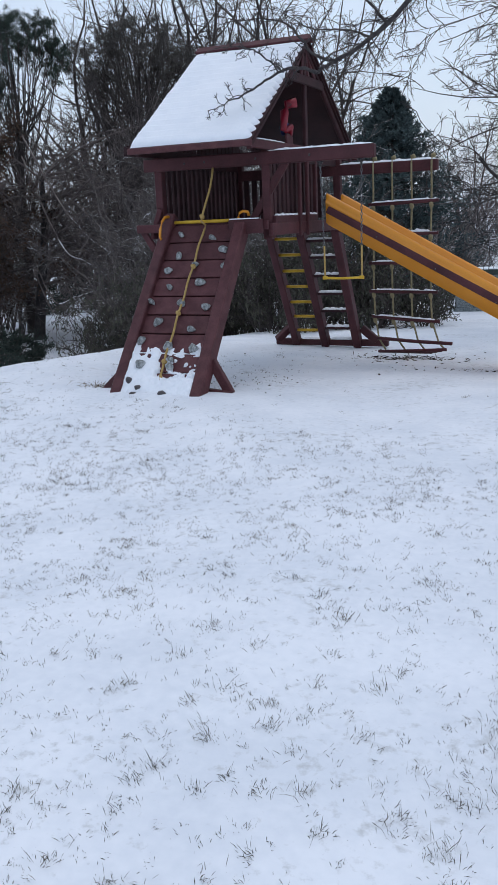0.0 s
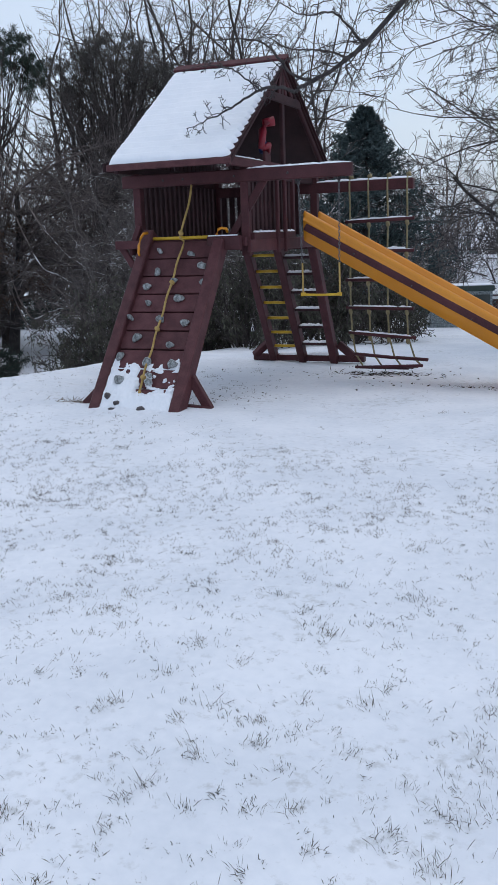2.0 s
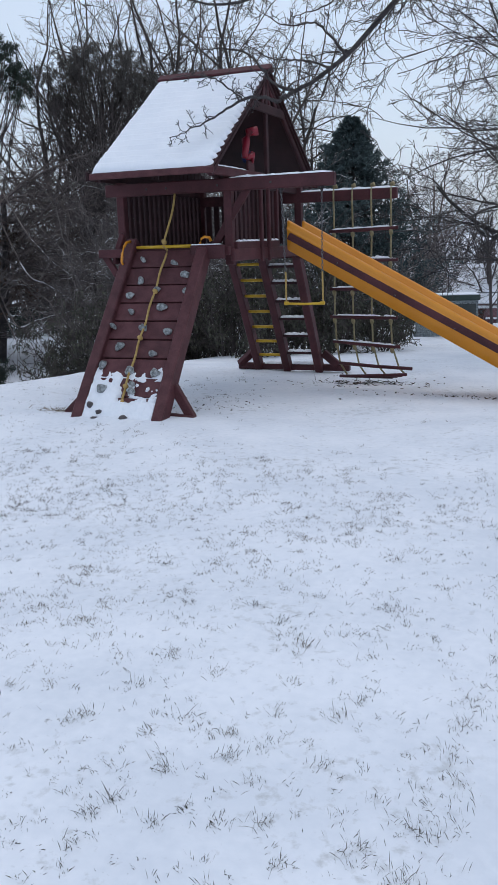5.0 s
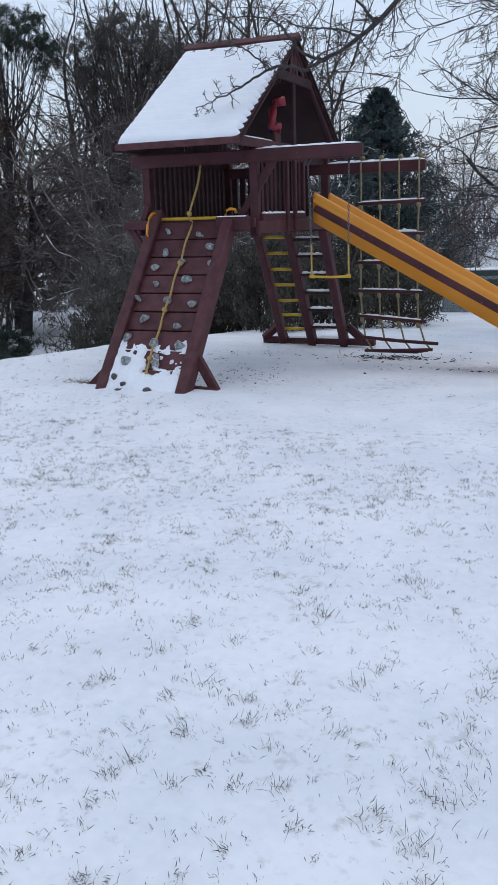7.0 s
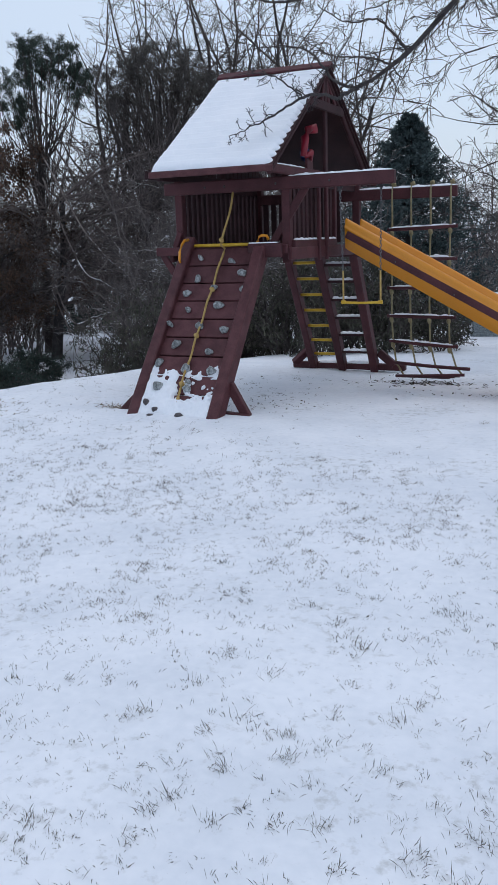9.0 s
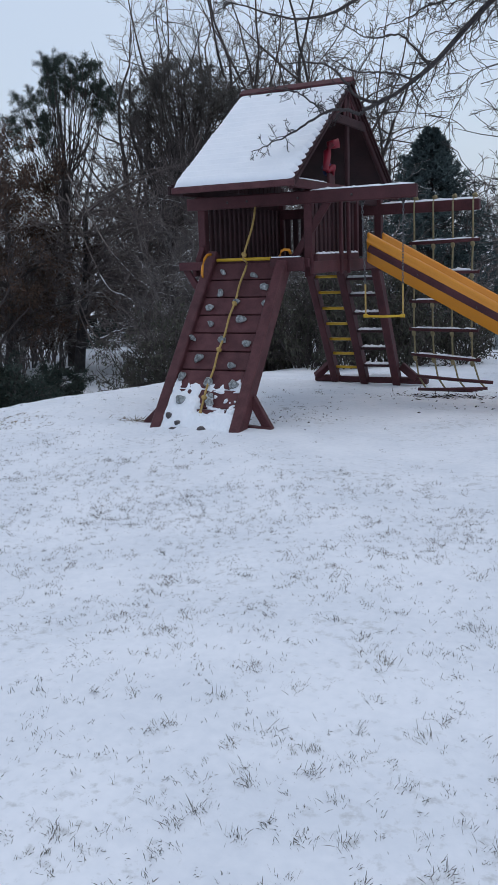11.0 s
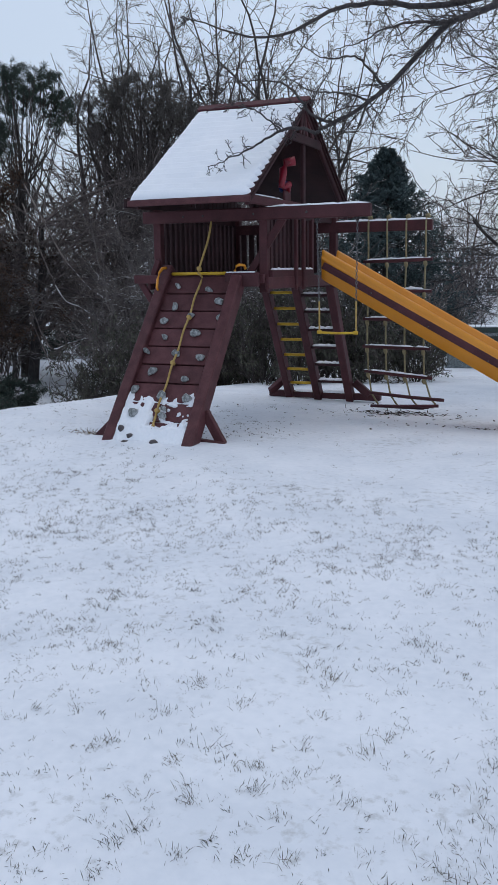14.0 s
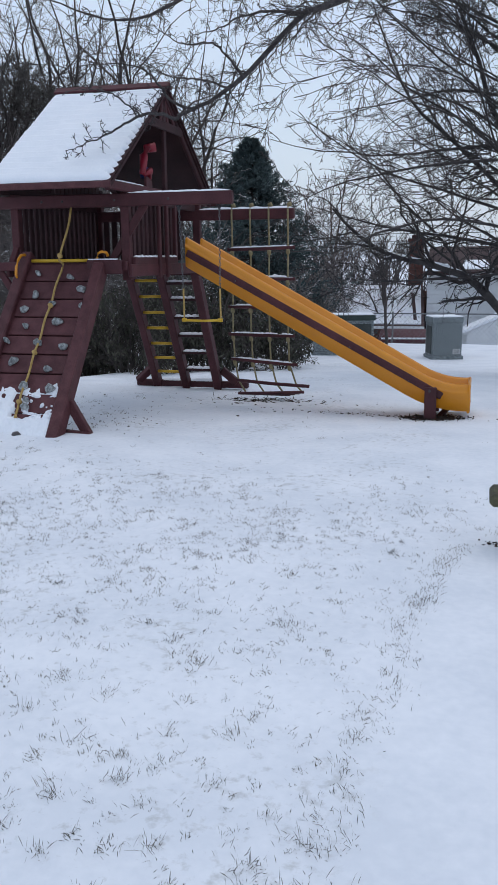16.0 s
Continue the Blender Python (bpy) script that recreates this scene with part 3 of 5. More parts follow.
for i, s in enumerate(STEPS):
    p = back_at(s, 0)
    snow_strip("step_snow", (-0.565, p[1], p[2] + 0.017), (-0.215, p[1], p[2] + 0.017), 0.10, 0.038, "snow lying on the ladder step", 30 + i, 16)
snow_strip("base_snow", (-0.95, 3.03, -0.09), (-0.70, 3.03, -0.09), 0.09, 0.045, "snow on the ladder base", 41, 12)
snow_strip("base_snow", (-0.55, 3.03, -0.09), (-0.25, 3.03, -0.09), 0.09, 0.055, "snow on the ladder base", 42, 12)


def wall_snow():
    """Snow banked on the lower boards of the climbing wall, with a ragged upper edge."""
    V, F = [], []
    nx_, ns = 110, 100
    for j in range(ns + 1):
        for i in range(nx_ + 1):
            x = -1.18 + 0.78 * i / nx_
            s = -0.12 + 0.44 * j / ns
            edge = 0.215 + 0.02 * noise.noise((x * 7, 0, 0)) + 0.10 * smooth01(-1.08, -1.18, x)
            bare = smooth01(-0.93, -0.80, x) * smooth01(0.03, 0.10, s) * smooth01(0.205, 0.175, s)
            cover = edge - s + 0.05 * noise.noise((x * 9, s * 18, 3)) + 0.03 * noise.noise((x * 23, s * 44, 6)) - bare * (0.12 + 0.20 * noise.noise((x * 13, s * 26, 9)) + 0.10 * noise.noise((x * 30, s * 60, 4)))
            h = 0.040 * max(min(cover * 8, 1), -0.9) + 0.014 * noise.noise((x * 16, s * 18, 2)) + 0.006 * noise.noise((x * 45, s * 50, 2)) + 0.05 * max(0, 0.06 - s)
            p = wall_at(s, float(0.018 + h))
            V.append((x, p.y, p.z))
    for j in range(ns):
        for i in range(nx_):
            a = j * (nx_ + 1) + i
            F.append((a, a + 1, a + nx_ + 2, a + nx_ + 1))
    return np.array(V), np.array(F)


wv, wf = wall_snow()
tagged(new("wall_snow", quads_mesh("wall_snow", [(wv, wf, 0)], [SNOW], True)), "snow banked on the foot of the climbing wall", "snow", kind="stuff")

# ---- climbing rope ----
rope = thing("climbing_rope", "knotted yellow climbing rope hanging over the rock wall", "rope")
rpts, n_r = [], 60
top, mid, end = Vector((-0.705, -0.05, 2.02)), Vector((-0.745, -0.26, 1.52)), None
for i in range(13):
    t = i / 12
    rpts.append(top.lerp(mid, t) + Vector((0.012 * math.sin(t * 5), 0, 0)))
for i in range(1, 40):
    s = 0.97 - i * 0.0226
    p = wall_at(s, 0.05)
    rpts.append(Vector((-0.745 - 0.055 * (i / 39) ** 1.05 + 0.006 * math.sin(i * 0.7), p.y, p.z)))
part("rope", tube(rpts, [0.011] * len(rpts), 8), ROPE, rope, smooth=True)
for i in (11, 24, 36, 48):
    bm = bmesh.new()
    bmesh.ops.create_icosphere(bm, subdivisions=2, radius=0.027)
    for v in bm.verts:
        v.co *= 1 + 0.28 * noise.noise(v.co * 40)
    bmesh.ops.translate(bm, verts=bm.verts[:], vec=rpts[i])
    part("knot", bm, ROPE, rope, smooth=True)
e = rpts[-1]
part("frayed_end", tube([e, e + Vector((0.004, -0.02, -0.05)), e + Vector((0.0, -0.03, -0.11))], [0.013, 0.024, 0.016], 8), ROPE, rope, smooth=True)

# ---- slide ----
slide = thing("slide", "yellow plastic slide with a dark red side rail", "slide", (0.0, 1.145, -0.112))


def slide_line(s):
    """Middle of the chute's side; s from the deck to the outlet."""
    x = 0.09 + s * 3.035
    z = 1.605 - 0.5560 * (x - 0.15)
    if x > 2.55:
        z += 0.55 * (x - 2.55) ** 2
    return x, z


def chute():
    prof = [(-0.285, -0.135), (-0.285, 0.040), (-0.290, 0.046), (-0.291, 0.054), (-0.281, 0.060), (-0.279, 0.085), (-0.278, 0.118), (-0.255, 0.132), (-0.232, 0.118), (-0.215, 0.02), (-0.17, -0.02), (0, -0.03), (0.17, -0.02), (0.215, 0.02), (0.232, 0.118), (0.255, 0.132), (0.278, 0.118), (0.285, 0.085), (0.285, -0.135)]
    V, F = [], []
    n = 80
    for i in range(n + 1):
        s = i / n
        x, z = slide_line(s)
        x2, z2 = slide_line(min(s + 0.01, 1.01))
        tn = Vector((x2 - x, 0, z2 - z)).normalized()
        up = Vector((-tn.z, 0, tn.x))
        for a, b in prof:
            V.append((max(x + up.x * b, 0.15), a, z + 0.1 + up.z * b))
    k = len(prof)
    for i in range(n):
        for j in range(k - 1):
            o = i * k + j
            F.append((o, o + 1, o + k + 1, o + k))
    return np.array(V), np.array(F)


cv, cf = chute()
co = new("chute", quads_mesh("chute", [(cv, cf, 0)], [YELLOW], True))
sol = co.modifiers.new("thick", "SOLIDIFY")
sol.thickness, sol.offset = 0.012, 0
co.parent = slide
# lip that turns down at the outlet
lx, lz = slide_line(1.0)
part("outlet_lip", block(0.03, 0.58, 0.30, 0.012, (lx - 0.005, 0, lz + 0.1 - 0.01)), YELLOW, slide)
for yy in (-0.296, 0.296):
    a, b = slide_line(0.025), slide_line(0.885)
    part("side_rail", bar((a[0], yy, a[1] + 0.1 + 0.0), (b[0] + 0.08, yy, b[1] + 0.1 - 0.03), 0.075, 0.022, (0, 0, 1)), STAIN, slide, "dark red wooden side rail")
    part("support_post", bar((2.745, yy * 1.09, -0.08), (2.745, yy * 1.09, 0.335), 0.120, 0.04, (1, 0, 0)), STAIN, slide, "dark red support post")
    for k in (0.2, 0.4, 0.6, 0.8):
        x, z = slide_line(k)
        part("bolt", tube([(x, yy * 1.03, z + 0.10), (x, yy * 1.07, z + 0.10)], [0.008, 0.008], 8), BOLT, slide)
    part("bolt", tube([(2.735, yy * 1.15, 0.30), (2.735, yy * 1.19, 0.30)], [0.014, 0.014], 8), BOLT, slide)
part("brace", bar((2.78, -0.3, -0.04), (2.90, 0.1, 0.06), 0.06, 0.04, (1, 0, 0)), STAIN, slide)
part("brace", bar((2.735, -0.3, 0.10), (2.735, 0.3, 0.10), 0.06, 0.04, (1, 0, 0)), STAIN, slide)

# ---- trapeze swing ----
swing = thing("trapeze_swing", "yellow trapeze bar hanging on chains from the beam", "swing")


def chain(a, b, n, r=0.009):
    bms = []
    a, b = Vector(a), Vector(b)
    L = (b - a).length / n
    for i in range(n):
        c = a.lerp(b, (i + 0.5) / n)
        ring = [(r * math.cos(t), 0, L * 0.68 * math.sin(t)) for t in np.linspace(0, 2 * math.pi, 9)[:-1]]
        if i % 2:
            ring = [(0, x, z) for x, _, z in ring]
        bms.append(tube([tuple(c + Vector(p)) for p in ring + ring[:2]], [0.003] * 10, 5))
    return merge(*bms)


SW = ((0.39, 0.415), (0.79, 0.785))
for xt, xb in SW:
    part("hanger", merge(tube([(xt, 0, 2.035), (xt, 0, 1.99)], [0.012, 0.010], 8), tube([(xt - 0.025, 0, 2.02), (xt, 0, 1.975), (xt + 0.025, 0, 2.02)], [0.008] * 3, 6)), BOLT, swing, "steel swing hanger")
    part("chain", chain((xt, 0, 1.985), (xb, 0, 1.23), 27), CHAIN, swing, "galvanised steel chain")
    part("chain_sleeve", tube([(xb, 0, 1.24), (xb + 0.002, 0, 0.94)], [0.009, 0.009], 8), ROPE, swing, "yellow coated chain sleeve")
part("trapeze_bar", tube([(0.402, 0, 0.937), (0.408, 0, 0.937), (0.60, 0, 0.932), (0.788, 0, 0.938), (0.794, 0, 0.938)], [0.010, 0.012, 0.012, 0.012, 0.010], 10), YELLOW_BAR, swing, "yellow bar", True)
for x in (0.418, 0.784):
    part("end_cap", tube([(x - 0.02, 0, 0.94), (x + 0.02, 0, 0.94)], [0.018, 0.018], 10), YELLOW_BAR, swing)

# ---- cargo net ----
net = thing("cargo_net", "rope climbing net with dark red wooden rungs", "climbing net")
NETX = (0.331, 0.552, 0.776, 1.003)
NETZ = ((1.62, 1.64), (1.29, 1.28), (0.955, 0.955), (0.63, 0.615), (0.335, 0.275), (0.075, 0.02))
for j, x in enumerate(NETX):
    pts = [(x, YB - 0.02, 2.10), (x, YB - 0.055, 2.06), (x, YB - 0.055, 1.95), (x, YB - 0.04, 1.80)]
    for k, (zl, zr) in enumerate(NETZ):
        f = (x - 0.29) / 0.78
        z = zl + (zr - zl) * f
        dx = 0.05 * smooth01(3.5, 5.2, k) * (1.2 + f)
        pts.append((x + dx + 0.004 * math.sin(k * 2 + j), YB - 0.04, z))
    pts.append((pts[-1][0] + 0.09, YB - 0.06, -0.06))
    part("rope", tube(pts, [0.011] * len(pts), 7), NETROPE, net, smooth=True)
    part("beam_wrap", tube([(x - 0.015, YB, 2.115), (x + 0.015, YB, 2.125), (x + 0.03, YB - 0.02, 2.11)], [0.022, 0.03, 0.015], 8), NETROPE, net, "rope end wrapped over the beam", True)
    for k, (zl, zr) in enumerate(NETZ[:5]):
        f = (x - 0.29) / 0.78
        q = pts[4 + k]
        bm = bmesh.new()
        bmesh.ops.create_icosphere(bm, subdivisions=2, radius=0.026)
        for v in bm.verts:
            v.co = Vector((v.co.x, v.co.y, v.co.z * 1.5)) * (1 + 0.25 * noise.noise(v.co * 50))
        bmesh.ops.translate(bm, verts=bm.verts[:], vec=(q[0], q[1], q[2] - 0.045))
        part("knot", bm, NETROPE, net, smooth=True)
for k, (zl, zr) in enumerate(NETZ):
    x0, x1 = (0.275, 1.085) if k < 5 else (0.37, 1.26)
    dx = 0.03 if k == 4 else 0
    part("rung", tube([(x0 + dx, YB - 0.04, zl), ((x0 + x1) / 2, YB - 0.04, (zl + zr) / 2 - 0.006), (x1 + dx, YB - 0.04, zr)], [0.021, 0.021, 0.021], 9), STAIN, net, "dark red wooden rung", True)
for k in range(4):
    part("rung", tube([(0.40 + 0.10 * k, YB - 0.10 - 0.05 * k, -0.075 + 0.01 * k), (1.05 + 0.06 * k, YB - 0.14 - 0.02 * k, -0.07 + 0.015 * k)], [0.018, 0.018], 8), STAIN, net, "fallen wooden rung on the ground", True)
for k, (zl, zr) in enumerate(NETZ[:5]):
    snow_strip("rung_snow", (0.30, YB - 0.04, zl + 0.018), (1.07, YB - 0.04, zr + 0.018), 0.035, 0.024 if k != 1 else 0.04, "thin snow on a net rung", 60 + k, 30, 0.25)


# ---- plants ----
def unit(v):
    return v / (np.linalg.norm(v, axis=-1, keepdims=True) + 1e-9)


def sprout(g, P, R, n, t0, t1, angle, ratio, rr, N, wander, lift, taper=0.45):
    """Side branches of the paths P: n to each, between t0 and t1 along it."""
    M, K, _ = P.shape
    pi = np.repeat(np.arange(M), n)
    t = g.uniform(t0, t1, len(pi))
    k = np.minimum((t * (K - 1)).astype(int), K - 2)
    f = (t * (K - 1) - k)[:, None]
    pos = P[pi, k] * (1 - f) + P[pi, k + 1] * f
    tan = unit(P[pi, k + 1] - P[pi, k])
    rad = R[pi, k] * (1 - f[:, 0]) + R[pi, k + 1] * f[:, 0]
    per = unit(np.cross(tan, g.normal(size=tan.shape)))
    a = np.radians(g.normal(angle, 9, len(pi)))[:, None]
    d = np.cos(a) * tan + np.sin(a) * per
    plen = np.linalg.norm(np.diff(P, axis=1), axis=2).sum(1)[pi]
    L = plen * ratio * g.uniform(0.55, 1.2, len(pi)) * (1.1 - 0.6 * t)
    Q = np.zeros((len(pi), N, 3))
    Q[:, 0] = pos
    for i in range(1, N):
        d = unit(d + g.normal(0, wander, d.shape) + np.array([0, 0, lift]))
        Q[:, i] = Q[:, i - 1] + d * (L / (N - 1))[:, None]
    r0 = np.minimum(rad * rr * g.uniform(0.7, 1.1, len(pi)), rad * 0.85)
    S = r0[:, None] * np.linspace(1, taper, N)[None]
    return Q, S


def limb(g, pts, r0, r1, n=26):
    """A smooth limb through a few points."""
    pts = np.array(pts, float)
    s = np.linspace(0, len(pts) - 1, n)
    out = []
    for v in s:
        i = int(min(v, len(pts) - 2))
        f = v - i
        p0, p1, p2, p3 = pts[max(i - 1, 0)], pts[i], pts[i + 1], pts[min(i + 2, len(pts) - 1)]
        out.append(0.5 * ((2 * p1) + (p2 - p0) * f + (2 * p0 - 5 * p1 + 4 * p2 - p3) * f * f + (3 * p1 - p0 - 3 * p2 + p3) * f ** 3))
    out = np.array(out) + g.normal(0, 0.005, (n, 3))
    return out[None], np.linspace(r0, r1, n)[None]


def stem(g, base, d, L, r, N, wander, lift=0.0, taper=0.25):
    P = np.zeros((1, N, 3))
    P[0, 0] = base
    d = unit(np.array(d, float))
    for i in range(1, N):
        d = unit(d + g.normal(0, wander, 3) + np.array([0, 0, lift]))
        P[0, i] = P[0, i - 1] + d * L / (N - 1)
    return P, r * np.linspace(1, taper, N)[None]


def blades(g, centres, d, length, width, droop=0.0):
    """Flat slender leaves, each with a fold along its middle, from centres along d."""
    n = len(centres)
    d = unit(d)
    w = unit(np.cross(d, g.normal(size=d.shape)))
    L = (length * g.uniform(0.6, 1.25, n))[:, None]
    W = (width * g.uniform(0.7, 1.2, n))[:, None]
    tip = centres + d * L - np.array([0, 0, droop]) * L
    m = centres + d * L * 0.5
    V = np.stack([centres, m + w * W / 2, tip, m - w * W / 2], 1).reshape(-1, 3)
    return V, np.arange(4 * n).reshape(-1, 4)


def plant(name, label, category, at, wood, leaves=(), wood_mat=None, leaf_mat=None, group="", parts=("trunk", "crown")):
    """A plant with its woody mesh and, where it has any, its leaves."""
    ob = thing(name, label, category, tuple(at), group)
    w = new(parts[0], quads_mesh(parts[0], [(*tube_arrays(P, R, k), 0) for P, R, k in wood], [wood_mat], True))
    w.parent = ob
    if leaves:
        c = new(parts[1], quads_mesh(parts[1], [(*l, 0) for l in leaves], [leaf_mat]))
        c.parent = ob
    return ob


def bare_tree(seed, H, r, spread=42, low=0.2, lift=0.05, twigs=5, forks=1):
    g = np.random.default_rng(seed)
    T, TR = stem(g, (0, 0, 0), (0.05, 0.03, 1), H, r, 12, 0.06, 0.05)
    A, AR = sprout(g, T, TR, 14, low, 0.97, spread, 0.50, 0.45, 9, 0.12, lift)
    B, BR = sprout(g, A, AR, 8, 0.2, 0.98, 38, 0.48, 0.5, 7, 0.15, lift)
    C, CR = sprout(g, B, BR, twigs + 2, 0.15, 1.0, 40, 0.52, 0.55, 5, 0.18, lift)
    D, DR = sprout(g, C, CR, 2, 0.1, 1.0, 42, 0.75, 0.6, 4, 0.16, lift * 0.5)
    return [(T, TR, 9), (A, AR, 6), (B, BR, 4), (C, np.maximum(CR, 0.006), 3), (D, np.maximum(DR, 0.0045), 3)]


def vase_tree(seed, H, r):
    """A tall tree that forks low into rising limbs, with a wide fine crown."""
    g = np.random.default_rng(seed)
    T, TR = stem(g, (0, 0, 0), (0.02, 0.0, 1), H * 0.34, r, 8, 0.05, 0.05, 0.8)
    Ps, Rs = [], []
    for i in range(8):
        a = i * 2.4 + g.normal(0, 0.3)
        s = g.uniform(0.28, 0.66)
        P, R = stem(g, T[0, 4 + i % 4], (s * np.cos(a), s * np.sin(a), 1), H * g.uniform(0.5, 0.7), r * g.uniform(0.42, 0.62), 14, 0.17, 0.04, 0.10)
        Ps.append(P[0])
        Rs.append(R[0])
    A, AR = np.array(Ps), np.array(Rs)
    B, BR = sprout(g, A, AR, 12, 0.08, 0.96, 50, 0.40, 0.5, 8, 0.22, 0.035)
    C, CR = sprout(g, B, BR, 6, 0.12, 0.95, 50, 0.44, 0.55, 5, 0.30, 0.02)
    D, DR = sprout(g, C, CR, 2, 0.2, 0.95, 52, 0.6, 0.65, 3, 0.3, 0.0)
    return [(T, TR, 9), (A, AR, 7), (B, np.maximum(BR, 0.009), 4), (C, np.maximum(CR, 0.0055), 3), (D, np.maximum(DR, 0.0045), 3)]


def thicket_bush(seed, n, H, r=0.02, out=0.5, fine=True):
    g = np.random.default_rng(seed)
    Ps, Rs = [], []
    for i in range(n):
        a = g.uniform(0, 2 * np.pi)
        P, R = stem(g, (0.25 * np.cos(a) * g.random(), 0.25 * np.sin(a) * g.random(), -0.05), (out * np.cos(a) * g.random(), out * np.sin(a) * g.random(), 1), H * g.uniform(0.6, 1.1), r, 9, 0.12, 0.0)
        Ps.append(P[0])
        Rs.append(R[0])
    T, TR = np.array(Ps), np.array(Rs)
    B, BR = sprout(g, T, TR, 8, 0.12, 1, 42, 0.42, 0.6, 6, 0.2, 0.02)
    C, CR = sprout(g, B, BR, 6, 0.1, 1, 42, 0.55, 0.65, 4, 0.25, 0.02)
    wood = [(T, TR, 5), (B, np.maximum(BR, 0.006), 3), (C, np.maximum(CR, 0.005), 3)]
    if fine:
        D, DR = sprout(g, C, CR, 2, 0.1, 1, 45, 0.7, 0.7, 3, 0.25, 0.0)
        wood.append((D, np.maximum(DR, 0.0045), 3))
    return wood, C


def spruce(seed, H, R0):
    g = np.random.default_rng(seed)
    T, TR = stem(g, (0, 0, 0), (0, 0, 1), H, 0.13, 10, 0.01, 0.05, 0.1)
    Ps, Rs = [], []
    for i in range(330):
        t = 0.03 + 0.955 * (i / 330) ** 0.85
        a = i * 2.39996 + g.normal(0, 0.3)
        L = R0 * (1 - t) ** 1.0 * g.uniform(0.70, 1.18) + 0.06
        P, R = stem(g, (0, 0, H * t), (np.cos(a), np.sin(a), -0.12 + 0.45 * t ** 2), L, 0.014, 7, 0.05, 0.035)
        Ps.append(P[0])
        Rs.append(R[0])
    A, AR = np.array(Ps), np.array(Rs)
    B, BR = sprout(g, A, AR, 10, 0.12, 1, 48, 0.30, 0.6, 3, 0.08, 0.02)
    c, d = [], []
    for P in (A[:, 2:], B):
        for k in range(P.shape[1] - 1):
            for f in (0.15, 0.5, 0.85):
                c.append(P[:, k] * (1 - f) + P[:, k + 1] * f)
                d.append(unit(P[:, k + 1] - P[:, k]))
    c, d = np.concatenate(c), np.concatenate(d)
    c, d = np.repeat(c, 3, 0), np.repeat(d, 3, 0)
    return [(T, TR, 7), (A, AR, 3)], [blades(g, c, d * 1.0 + g.normal(0, 0.55, d.shape), 0.13, 0.03)]


def spot(x, y, dz=-0.08):
    return on_ground(x, y, dz)


# blue spruce behind the tower
sp = plant("spruce_tree", "dense dark blue-green spruce dusted with snow", "spruce", spot(-3.0, 15.6, -0.2), *spruce(3, 5.75, 3.6), BARK, SPRUCE)

def in_gap(x, y):
    """Along the open lane of snow that runs over the lower ground."""
    d = Vector((-0.575, 0.818))
    v = Vector((x - 3.16, y + 8.2))
    return abs(v.x * d.y - v.y * d.x) < 1.0 and v.dot(d) < 31.0


# pines of the wood: rising limbs that carry tufted caps of needles
def fan_pine(seed, H, r, caps, per, needle, width):
    """A pine whose limbs rise out of the trunk into the caps (x, y, z, radius, half height, limbs)."""
    g = np.random.default_rng(seed)
    T, TR = stem(g, (0, 0, 0), (0.02, 0, 1), H, r, 12, 0.03, 0.05, 0.1)
    A, AR = [], []
    for cx, cy, cz, cr, ch, n in caps:
        for _ in range(n):
            v = unit(g.normal(size=3)) * g.uniform(0.25, 1.0) ** 0.4
            end = np.array([cx + cr * v[0], cy + cr * v[1], cz + ch * (0.1 + 0.9 * abs(v[2]))])
            q = T[0, int(np.clip(g.uniform(0.38, 0.82) * cz / H * 11, 3, 10))]
            mid = q * 0.5 + end * 0.5 + np.array([0.10 * (end[0] - q[0]), 0.10 * (end[1] - q[1]), -0.14 * (end[2] - q[2])])
            a = np.linspace(0, 1, 9)[:, None]
            A.append((1 - a) ** 2 * q + 2 * a * (1 - a) * mid + a * a * end + g.normal(0, 0.03, (9, 3)))
            AR.append(np.linspace(0.024, 0.008, 9))
    A, AR = np.array(A), np.array(AR)
    B, BR = sprout(g, A, AR, 7, 0.78, 1, 50, 0.13, 0.6, 4, 0.2, 0.12)
    S, SR = sprout(g, A, AR, 4, 0.2, 0.9, 45, 0.22, 0.5, 5, 0.2, 0.08)
    tips = np.concatenate([B[:, -1], A[:, -1]])
    c = np.repeat(tips, per, 0)
    d = g.normal(size=c.shape) + np.array([0, 0, 0.5])
    return [(T, TR, 8), (A, AR, 4), (B, BR, 3), (S, np.maximum(SR, 0.005), 3)], [blades(g, c + g.normal(0, 0.03, c.shape), d, needle, width)]


def pine_at(seed, x, y, r, caps, lab, material, per=64, needle=0.125):
    b = np.array(spot(x, y))
    caps = [(cx - b[0], cy - b[1], cz - b[2], cr, ch, n) for cx, cy, cz, cr, ch, n in caps]
    plant("pine_tree", lab, "pine", tuple(b), *fan_pine(seed, max(q[2] for q in caps) + 0.3, r, caps, per, needle, 0.011), BARK_FAR, material)


pine_at(11, -13.9, 14.0, 0.17, [(-13.42, 14.37, 6.85, 1.15, 0.72, 40), (-14.47, 13.56, 6.20, 0.42, 0.32, 7), (-15.05, 13.07, 5.50, 0.40, 0.28, 6),
                                (-14.34, 13.66, 5.47, 0.75, 0.40, 11), (-12.78, 14.83, 6.30, 0.65, 0.45, 10), (-15.9, 12.6, 4.7, 0.6, 0.4, 7)],
        "tall pine with a tufted dark crown on rising limbs", NEEDLE)
pine_at(12, -11.5, 16.8, 0.18, [(-11.19, 17.01, 6.78, 1.50, 0.75, 46), (-12.69, 16.09, 6.35, 0.70, 0.42, 12), (-10.28, 17.51, 6.15, 0.95, 0.62, 18), (-11.9, 16.59, 5.7, 1.0, 0.5, 12)],
        "broad dull pine with a rounded crown behind bare branches", NEEDLE_DULL, 60)
